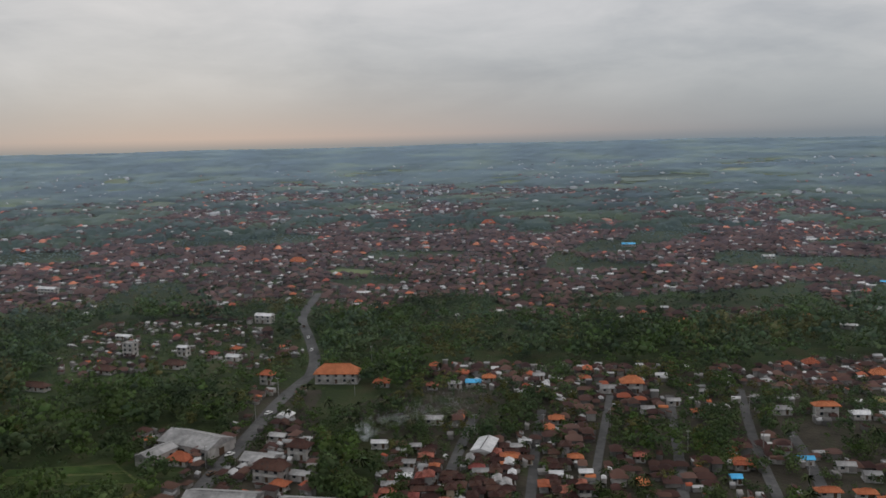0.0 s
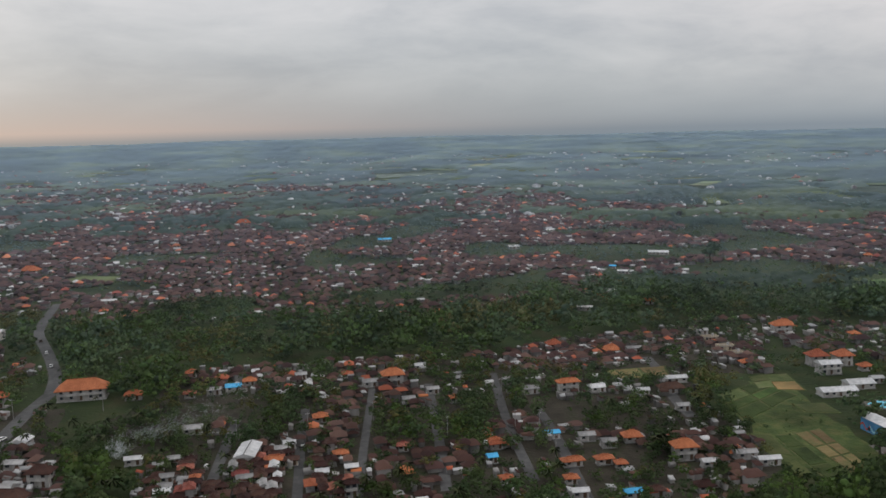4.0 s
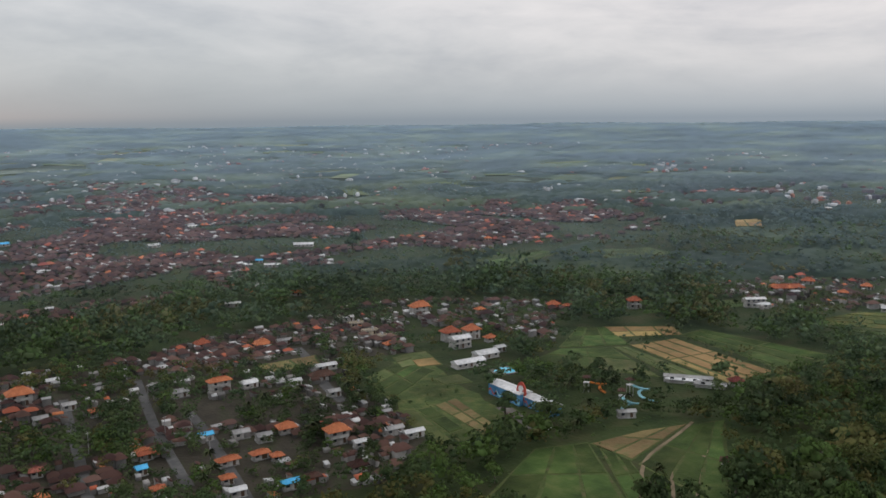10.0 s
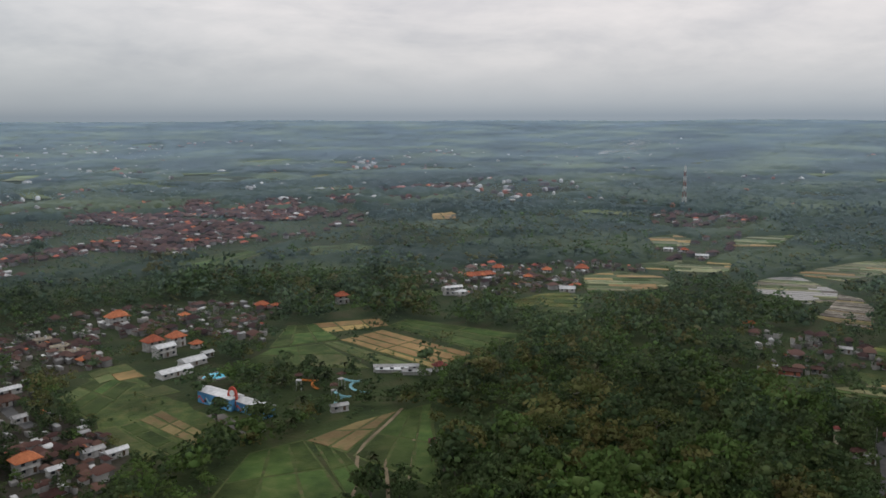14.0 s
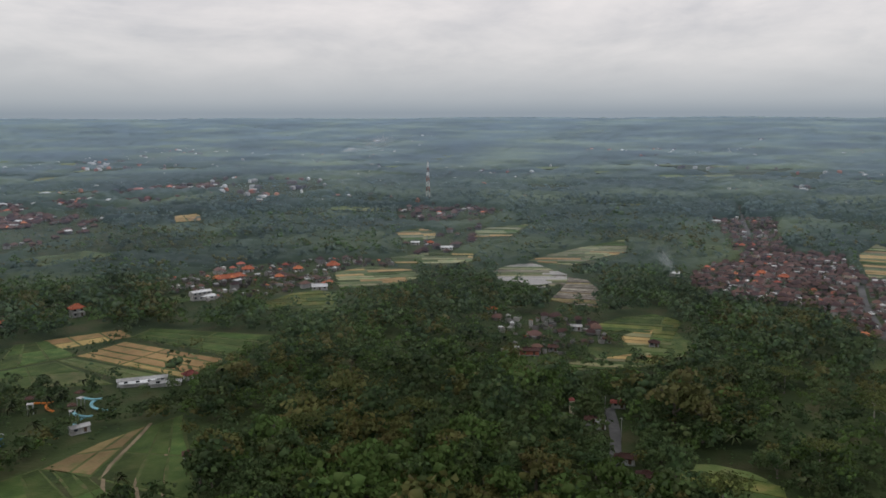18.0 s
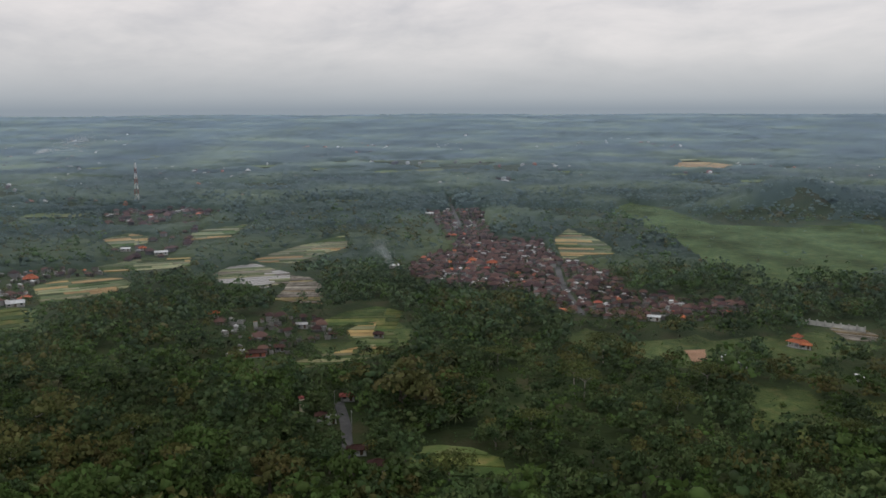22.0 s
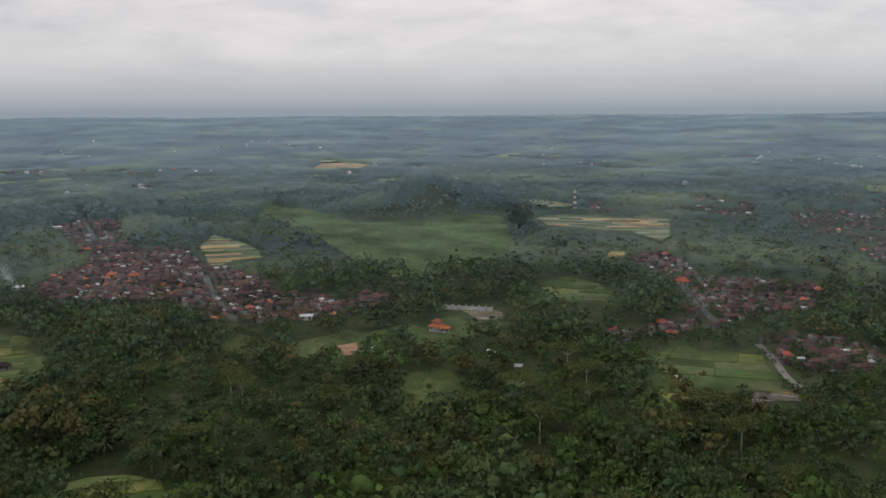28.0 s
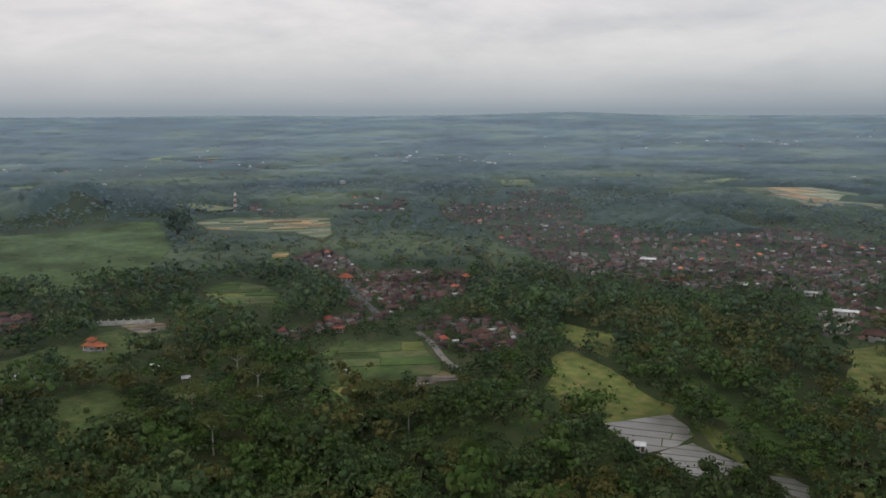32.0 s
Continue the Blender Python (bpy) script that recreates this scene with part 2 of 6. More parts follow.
M = {
    "ground": material("undergrowth", [(0.020, 0.032, 0.011), (0.030, 0.044, 0.014), (0.048, 0.048, 0.022)], 0.06, 0.95, 0.3, 0.5, big=0.008, big_amount=0.35, haze=0.4),
    "leaf": material("broad_leaves", [(0.036, 0.062, 0.024), (0.057, 0.087, 0.030), (0.092, 0.120, 0.041)], 0.09, 0.75, vary="island", amount=0.3, big=0.014, big_amount=0.4, spec=0.12, haze=0.95, through=0.35),
    "leaf_yellow": material("yellowing_leaves", [(0.076, 0.086, 0.026), (0.100, 0.102, 0.031), (0.120, 0.102, 0.036)], 0.13, 0.75, vary="island", amount=0.2, big=0.03, haze=0.7, through=0.35),
    "leaf_bright": material("young_leaves", [(0.058, 0.098, 0.023), (0.082, 0.126, 0.032)], 0.13, 0.75, vary="island", amount=0.2, big=0.03, haze=0.7, through=0.35),
    "leaf_olive": material("olive_feathery_leaves", [(0.060, 0.078, 0.022), (0.082, 0.098, 0.028), (0.104, 0.112, 0.034)], 0.2, 0.8, vary="island", amount=0.3, big=0.06, spec=0.1, haze=0.6, through=0.4),
    "pale_bark": material("pale_bark", [(0.22, 0.20, 0.17), (0.34, 0.32, 0.28)], 1.5, 0.9, 0.4),
    "palm": material("palm_fronds", [(0.036, 0.052, 0.018), (0.050, 0.064, 0.022), (0.070, 0.066, 0.028)], 0.1, 0.7, vary="island", amount=0.3, big=0.02, spec=0.12, haze=0.65, through=0.3),
    "bark": material("bark", [(0.09, 0.075, 0.06), (0.16, 0.14, 0.12)], 1.5, 0.9, 0.5),
    # distant greenery, with extra haze laid into its sheen
    "canopy": material("hazy_canopy", [(0.020, 0.032, 0.017), (0.032, 0.048, 0.023), (0.056, 0.074, 0.033)], 0.012, 0.9, 0.0, 0.12, big=0.004, big_amount=0.25, haze=1.2),
    "far_woods": material("hazy_woods", [(0.012, 0.022, 0.014), (0.026, 0.042, 0.021), (0.078, 0.100, 0.040)], 0.0045, 0.9, big=0.003, big_amount=0.12, haze=1.02, haze_rough=0.175),
    "asphalt": material("asphalt", [(0.060, 0.060, 0.061), (0.090, 0.088, 0.086)], 0.4, 0.85, big=0.05),
    "gravel": material("pale_gravel", [(0.11, 0.105, 0.095), (0.17, 0.155, 0.14)], 0.3, 0.95, big=0.05),
    "yard": material("trodden_yards", [(0.026, 0.025, 0.018), (0.042, 0.036, 0.027), (0.034, 0.040, 0.020)], 0.12, 0.95, 0.3, 0.6, big=0.04, haze=0.3),
    "dirt": material("trodden_earth", [(0.14, 0.11, 0.07), (0.21, 0.165, 0.11)], 0.3, 0.95, big=0.05),
    "rice": material("green_rice", [(0.030, 0.053, 0.013), (0.041, 0.068, 0.016), (0.062, 0.079, 0.024)], 0.14, 0.85, 0.4, 1.2, vary="object", amount=0.28, big=0.035, big_amount=0.4, haze=0.3),
    "young": material("pale_green_crop", [(0.052, 0.074, 0.021), (0.074, 0.092, 0.029), (0.100, 0.096, 0.042)], 0.12, 0.85, 0.4, 1.2, vary="object", amount=0.2, big=0.03, haze=0.6),
    "ripe": material("ripe_rice", [(0.22, 0.145, 0.06), (0.27, 0.18, 0.075), (0.19, 0.15, 0.06)], 0.15, 0.9, 0.3, 1.5, vary="object", amount=0.2, big=0.04, haze=0.5),
    "fallow": material("stubble_earth", [(0.13, 0.10, 0.045), (0.17, 0.125, 0.06), (0.10, 0.11, 0.04)], 0.12, 0.95, 0.5, 0.8, vary="object", amount=0.2, big=0.04),
    "terrace": material("pale_terrace_crop", [(0.11, 0.115, 0.05), (0.16, 0.15, 0.075), (0.09, 0.12, 0.04)], 0.1, 0.9, 0.4, 1.0, vary="object", amount=0.35, big=0.02, haze=0.7),
    "plough": material("ploughed_grey_soil", [(0.10, 0.088, 0.07), (0.15, 0.13, 0.105), (0.19, 0.17, 0.145)], 0.2, 0.9, 0.5, 0.8, vary="object", amount=0.3, big=0.05),
    "slope": material("dry_grass_slope", [(0.062, 0.086, 0.022), (0.100, 0.118, 0.032), (0.160, 0.140, 0.050)], 0.16, 0.95, 0.5, 0.7, big=0.025, big_amount=0.5, haze=0.4),
    "lot": material("parking_gravel", [(0.11, 0.10, 0.09), (0.15, 0.14, 0.125)], 0.3, 0.95, 0.2, 1.0),
    "earth": material("bare_red_earth", [(0.22, 0.13, 0.08), (0.28, 0.17, 0.11)], 0.2, 0.95, 0.5, 0.7),
    "pitch": material("mown_grass", [(0.09, 0.12, 0.04), (0.12, 0.14, 0.05)], 0.06, 0.9),
    "far_field": material("distant_field", [(0.07, 0.10, 0.035), (0.10, 0.125, 0.045), (0.15, 0.15, 0.075)], 0.01, 0.9, big=0.006, big_amount=0.4),
    "scrub": material("scrub_grass", [(0.036, 0.056, 0.017), (0.054, 0.076, 0.022), (0.088, 0.094, 0.034)], 0.18, 0.95, 0.6, 0.7, big=0.03, big_amount=0.5, haze=0.5),
    "pasture": material("pasture_grass", [(0.030, 0.054, 0.015), (0.048, 0.078, 0.021), (0.078, 0.098, 0.031)], 0.13, 0.95, 0.4, 0.7, big=0.02, big_amount=0.5, haze=0.28),
    "bund": material("grassy_bank", [(0.045, 0.07, 0.02), (0.065, 0.085, 0.028), (0.09, 0.085, 0.04)], 0.25, 0.95, 0.5, 0.8),
    "mud_water": material("flooded_mud", [(0.08, 0.075, 0.07), (0.12, 0.115, 0.105)], 0.15, 0.32, 0.05, 1.5, spec=0.6, vary="object", amount=0.15),
    "pool": material("pool_water", [(0.04, 0.30, 0.42), (0.07, 0.40, 0.52)], 0.2, 0.12, 0.05, 1.0, spec=0.5),
    "tile_orange": material("orange_clay_tile", [(0.31, 0.095, 0.048), (0.39, 0.130, 0.064)], 1.2, 0.8, 0.6, wave=2.4, local=True, vary="object", hue=0.006, amount=0.22, big=0.25, big_amount=0.18, haze=0.3),
    "tile_brown": material("weathered_brown_tile", [(0.048, 0.024, 0.019), (0.070, 0.034, 0.027), (0.040, 0.030, 0.027)], 0.9, 0.9, 0.6, wave=2.4, local=True, vary="object", amount=0.4, big=0.25, big_amount=0.3, haze=0.45),
    "tile_red": material("dull_red_tile", [(0.20, 0.065, 0.05), (0.27, 0.09, 0.07)], 1.0, 0.85, 0.6, wave=2.4, local=True, vary="object", amount=0.3, big=0.25),
    "sheet_white": material("white_sheet_roof", [(0.42, 0.43, 0.44), (0.56, 0.56, 0.56)], 0.8, 0.5, 0.4, wave=1.6, local=True, vary="object", amount=0.15, big=0.2, big_amount=0.15),
    "sheet_grey": material("grey_concrete_roof", [(0.20, 0.20, 0.20), (0.30, 0.295, 0.29)], 0.6, 0.75, 0.3, local=True, vary="object", amount=0.25, big=0.2, big_amount=0.3),
    "sheet_blue": material("blue_sheet_roof", [(0.06, 0.34, 0.62), (0.09, 0.42, 0.70)], 0.8, 0.5, 0.4, wave=1.6, local=True, big=0.2, big_amount=0.15),
    "wall_white": material("white_render", [(0.29, 0.28, 0.265), (0.41, 0.40, 0.385)], 0.5, 0.9, local=True, vary="object", amount=0.2, big=0.3, big_amount=0.25),
    "wall_cream": material("cream_render", [(0.32, 0.27, 0.20), (0.41, 0.35, 0.27)], 0.5, 0.9, local=True, vary="object", amount=0.2, big=0.3, big_amount=0.25),
    "wall_grey": material("grey_cement_render", [(0.20, 0.20, 0.20), (0.29, 0.285, 0.28)], 0.5, 0.9, local=True, vary="object", amount=0.2, big=0.3, big_amount=0.25),
    "wall_red": material("brick_red_render", [(0.28, 0.09, 0.06), (0.36, 0.13, 0.09)], 0.5, 0.9, local=True, big=0.3),
    "wall_blue": material("blue_painted_wall", [(0.07, 0.19, 0.36), (0.10, 0.28, 0.46)], 0.12, 0.7, local=True, big=0.2),
    "paint_red": material("red_paint", [(0.42, 0.07, 0.05), (0.5, 0.1, 0.07)], 0.5, 0.6, local=True),
    "paint_white": material("white_paint", [(0.66, 0.66, 0.66), (0.74, 0.74, 0.74)], 0.5, 0.6, local=True),
    "paint_orange": material("orange_glass_fibre", [(0.6, 0.2, 0.05), (0.66, 0.26, 0.07)], 0.5, 0.35, local=True),
    "paint_aqua": material("pale_blue_glass_fibre", [(0.26, 0.5, 0.58), (0.34, 0.6, 0.66)], 0.5, 0.35, local=True),
    "glass": material("dark_window_glass", [(0.02, 0.025, 0.03), (0.03, 0.035, 0.04)], 0.5, 0.12, spec=0.6),
    "wood": material("dark_door_wood", [(0.07, 0.045, 0.03), (0.11, 0.07, 0.045)], 2.0, 0.7, local=True),
    "steel": material("galvanised_steel", [(0.42, 0.42, 0.43), (0.52, 0.52, 0.53)], 1.0, 0.45, metallic=0.6),
    # walls and roofs further off: more haze in the material than on near ones
    "far_wall": material("far_walls", [(0.12, 0.115, 0.11), (0.27, 0.26, 0.25)], 0.02, 0.9, vary="island", amount=0.4, haze=0.8),
    "far_brown": material("far_brown_tile", [(0.050, 0.026, 0.021), (0.078, 0.040, 0.032)], 0.05, 0.9, vary="island", amount=0.5, haze=0.55),
    "far_red": material("far_red_tile", [(0.070, 0.041, 0.035), (0.105, 0.056, 0.047)], 0.05, 0.9, vary="island", amount=0.4, haze=0.55),
    "far_orange": material("far_orange_tile", [(0.30, 0.085, 0.045), (0.38, 0.115, 0.055)], 0.05, 0.85, vary="island", amount=0.3, haze=0.7),
    # copies of the far roofs with full haze in the material, for distant hamlets
    "hazy_brown": material("hazy_brown_tile", [(0.055, 0.034, 0.028), (0.085, 0.050, 0.040)], 0.05, 0.9, vary="island", amount=0.5, haze=1.0),
    "hazy_orange": material("hazy_orange_tile", [(0.20, 0.075, 0.045), (0.27, 0.10, 0.06)], 0.05, 0.85, vary="island", amount=0.3, haze=1.0),
    "hazy_pale": material("hazy_pale_roof", [(0.24, 0.24, 0.24), (0.45, 0.45, 0.45)], 0.05, 0.7, vary="island", amount=0.3, haze=1.0),
    "far_pale": material("far_pale_roof", [(0.22, 0.22, 0.22), (0.46, 0.46, 0.46)], 0.05, 0.7, vary="island", amount=0.3, haze=0.8),
}

# ---- mesh helpers ----


def mesh_np(name, verts, faces, mats, index=None, smooth=False, normals=None):
    """A mesh from arrays: verts (n, 3); faces: a list of (m, 3) or (m, 4) arrays; index: material number of each face in order."""
    me = bpy.data.meshes.new(name)
    verts = np.asarray(verts, dtype=np.float32)
    sizes = np.concatenate([np.full(len(f), f.shape[1]) for f in faces]).astype(np.int32)
    loops = np.concatenate([f.ravel() for f in faces]).astype(np.int32)
    starts = np.concatenate([[0], np.cumsum(sizes)[:-1]]).astype(np.int32)
    me.vertices.add(len(verts)), me.vertices.foreach_set("co", verts.ravel())
    me.loops.add(len(loops)), me.loops.foreach_set("vertex_index", loops)
    me.polygons.add(len(sizes)), me.polygons.foreach_set("loop_start", starts)
    for m in mats:
        me.materials.append(m)
    if index is not None:
        me.polygons.foreach_set("material_index", np.asarray(index, dtype=np.int32))
    if smooth:
        me.polygons.foreach_set("use_smooth", np.ones(len(sizes), dtype=bool))
    if normals is not None:
        me.attributes.new("custom_normal", "FLOAT_VECTOR", "POINT").data.foreach_set("vector", np.asarray(normals, dtype=np.float32).ravel())
    me.update(calc_edges=True)
    return me


def part_mesh(name, me, parent=None, label="", place=None):
    ob = new(name, me)
    if parent:
        ob.parent = parent
    if place is not None:
        ob.matrix_basis = place
    return tagged(ob, label)


def part(name, bm, mat, parent=None, label="", place=None):
    me = bpy.data.meshes.new(name)
    bm.to_mesh(me)
    bm.free()
    me.materials.append(mat)
    return part_mesh(name, me, parent, label, place)


def boxes(*specs, bevel=0.0):
    """One bmesh of boxes (x, y, z of the base's middle, width, depth, height)."""
    bm = bmesh.new()
    for x, y, z, w, d, h in specs:
        bmesh.ops.create_cube(bm, size=1, matrix=Matrix.Translation((x, y, z + h / 2)) @ Matrix.Diagonal((w, d, h, 1)))
    if bevel:
        bmesh.ops.bevel(bm, geom=bm.edges[:], offset=bevel, segments=1, affect="EDGES")
    return bm


def tube(points, radii, sides=6):
    """A tapered tube along points."""
    bm = bmesh.new()
    rings = []
    for i, (p, r) in enumerate(zip(points, radii)):
        a = Vector(points[max(0, i - 1)])
        b = Vector(points[min(len(points) - 1, i + 1)])
        q = (b - a).to_track_quat("Z", "Y")
        rings.append([bm.verts.new(Vector(p) + q @ Vector((r * math.cos(k * 2 * math.pi / sides), r * math.sin(k * 2 * math.pi / sides), 0))) for k in range(sides)])
    for u, v in zip(rings, rings[1:]):
        for k in range(sides):
            bm.faces.new((u[k], u[(k + 1) % sides], v[(k + 1) % sides], v[k]))
    bm.faces.new(rings[-1])
    return bm


def empty_thing(name, label, category, group="", kind="", place=None):
    ob = new(name)
    if place is not None:
        ob.matrix_basis = place
    return tagged(ob, label, category, group, kind)


# ---- lie of the land ----


def smooth(a, b, v):
    s = np.clip((v - a) / (b - a), 0, 1)
    return s * s * (3 - 2 * s)


def land(x, y):
    """Height of the ground: a plain, with a low wooded hill, that climbs gently far out."""
    x, y = np.asarray(x, float), np.asarray(y, float)
    r = np.hypot(x, y)
    z = 88 * smooth(1900, 4700, r)
    u, v = 0.475 * (x - 940) + 0.88 * (y + 505), 0.88 * (x - 940) - 0.475 * (y + 505)
    z = z + 34 * np.exp(-((u / 85) ** 2 + (v / 60) ** 2))
    z = z + 5 * np.exp(-(((x - 455) / 30) ** 2 + ((y - 108) / 30) ** 2))
    z = z + smooth(1000, 2200, r) * 1.5 * np.sin(x / 310 + 1.3) * np.cos(y / 270)
    far = smooth(3300, 4600, r)
    az = np.arctan2(x, y)
    z = z + far * (2 * np.sin(az * 9) + 2 * np.sin(az * 23 + 1) + 24 * np.exp(-((az - 2.62) / 0.08) ** 2))
    return z


CELL, X0, Y0, NX, NY = 3.0, -1000.0, -1500.0, 1000, 1450
GRID = np.zeros((NY, NX), dtype=np.uint8)  # 1: field or road, 2: house, 4: settlement
GX, GY = np.meshgrid(X0 + CELL * (np.arange(NX) + 0.5), Y0 + CELL * (np.arange(NY) + 0.5))


def inside(poly, x, y):
    hit = np.zeros(x.shape, dtype=bool)
    for (x1, y1), (x2, y2) in zip(poly, poly[1:] + poly[:1]):
        if y1 != y2:
            hit ^= ((y1 > y) != (y2 > y)) & (x < (x2 - x1) * (y - y1) / (y2 - y1) + x1)
    return hit


def window(xs, ys, pad=0):
    i0, i1 = (int(np.clip((v - X0) / CELL, 0, NX)) for v in (min(xs) - pad, max(xs) + pad + CELL))
    j0, j1 = (int(np.clip((v - Y0) / CELL, 0, NY)) for v in (min(ys) - pad, max(ys) + pad + CELL))
    return slice(j0, j1), slice(i0, i1)


def mark_poly(poly, bit):
    w = window([p[0] for p in poly], [p[1] for p in poly])
    GRID[w] |= (inside(poly, GX[w], GY[w]) * bit).astype(np.uint8)


def mark_disc(x, y, r, bit):
    w = window([x], [y], r)
    GRID[w] |= ((np.hypot(GX[w] - x, GY[w] - y) < r) * bit).astype(np.uint8)


def cover(x, y):
    i, j = ((np.asarray(x) - X0) / CELL).astype(int), ((np.asarray(y) - Y0) / CELL).astype(int)
    ok = (i >= 0) & (i < NX) & (j >= 0) & (j < NY)
    return np.where(ok, GRID[np.clip(j, 0, NY - 1), np.clip(i, 0, NX - 1)], 0)


def value_noise(x, y, size, seed=0):
    """Smooth noise from 0 to 1."""
    def lattice(i, j):
        h = (i.astype(np.int64) * 374761393 + j.astype(np.int64) * 668265263 + seed * 1442695) & 0xFFFFFFFF
        h = ((h ^ (h >> 13)) * 1274126177) & 0xFFFFFFFF
        return ((h ^ (h >> 16)) & 0xFFFF) / 65535.0
    u, v = x / size, y / size
    i, j = np.floor(u), np.floor(v)
    s, t = u - i, v - j
    s, t = s * s * (3 - 2 * s), t * t * (3 - 2 * t)
    return (lattice(i, j) * (1 - s) + lattice(i + 1, j) * s) * (1 - t) + (lattice(i, j + 1) * (1 - s) + lattice(i + 1, j + 1) * s) * t


def crowns(x, y, size):
    """Rounded bumps like tree crowns of that spacing: 1 at a crown's middle, 0 between."""
    u, v = x / size, y / size
    i, j = np.floor(u), np.floor(v)
    best, tone = np.full(x.shape, 9.0), np.zeros(x.shape)
    for a in (-1, 0, 1):
        for b in (-1, 0, 1):
            h = ((i + a).astype(np.int64) * 73856093 ^ (j + b).astype(np.int64) * 19349663) & 0xFFFFF
            px, py = i + a + (h % 997) / 997.0, j + b + (h // 7 % 991) / 991.0
            d = (u - px) ** 2 + (v - py) ** 2
            tone = np.where(d < best, (h // 13 % 101) / 101.0, tone)
            best = np.minimum(best, d)
    return np.sqrt(np.clip(1 - best / 0.55, 0, 1)), tone


# ground: one sheet out to the horizon, finer near the middle
rr = np.concatenate([np.linspace(0, 1000, 41), 1000 * 1.05 ** np.arange(1, 33), [4880.0]])
aa = np.linspace(0, 2 * np.pi, 241)[:-1]
RR, AA = np.meshgrid(rr, aa, indexing="ij")
gx, gy = RR * np.sin(AA), RR * np.cos(AA)
ids = np.arange(RR.size).reshape(RR.shape)
nxt = np.roll(ids, -1, axis=1)
quads = np.stack([ids[:-1], ids[1:], nxt[1:], nxt[:-1]], -1).reshape(-1, 4)
tagged(new("ground", mesh_np("ground", np.stack([gx, gy, land(gx, gy)], -1).reshape(-1, 3), [quads[:, ::-1]], [M["ground"]], smooth=True)), "dark green undergrowth and earth of a wide plain", "ground", kind="structure")

# ---- roads, fields, settlements: the plan ----
ROAD_MAT = {"asphalt": M["asphalt"], "gravel": M["gravel"], "dirt": M["dirt"]}
ROAD_LABEL = {"asphalt": "narrow grey asphalt village road", "gravel": "pale gravel track", "dirt": "trodden earth footpath between rice fields"}


def road(points, width, kind):
    pts = [Vector((*p, 0)) for p in points]
    line = []
    for a, b in zip(pts, pts[1:]):
        n = max(1, int((b - a).length / 8))
        line += [a.lerp(b, k / n) for k in range(n)]
    line.append(pts[-1])
    for _ in range(4):
        line = [line[0]] + [(a + b * 2 + c) / 4 for a, b, c in zip(line, line[1:], line[2:])] + [line[-1]]
    bm = bmesh.new()
    prev = None
    for i, p in enumerate(line):
        d = (line[min(i + 1, len(line) - 1)] - line[max(i - 1, 0)]).normalized()
        s = Vector((-d.y, d.x, 0)) * width / 2
        row = [bm.verts.new((q.x, q.y, float(land(q.x, q.y)) + h)) for q, h in ((p - s * 1.06, 0.02), (p - s, 0.16), (p + s, 0.16), (p + s * 1.06, 0.02))]
        if prev:
            for k in range(3):
                bm.faces.new((prev[k], prev[k + 1], row[k + 1], row[k]))
        prev = row
        mark_disc(p.x, p.y, width / 2 + 2.4, 1)
    bmesh.ops.recalc_face_normals(bm, faces=bm.faces)
    tagged(part("road" if kind != "dirt" else "footpath", bm, ROAD_MAT[kind]), ROAD_LABEL[kind], "road" if kind != "dirt" else "path", kind="structure")


FIELD_LABEL = {"rice": "dark green rice plots divided by grassy banks", "young": "pale green crop plots", "ripe": "ripe golden rice plots with green banks", "fallow": "brown stubble plots after harvest",
               "terrace": "pale stepped terrace plots", "lot": "grey gravel parking lot of the water park", "earth": "patch of bare reddish earth", "pitch": "mown grass sports ground"}


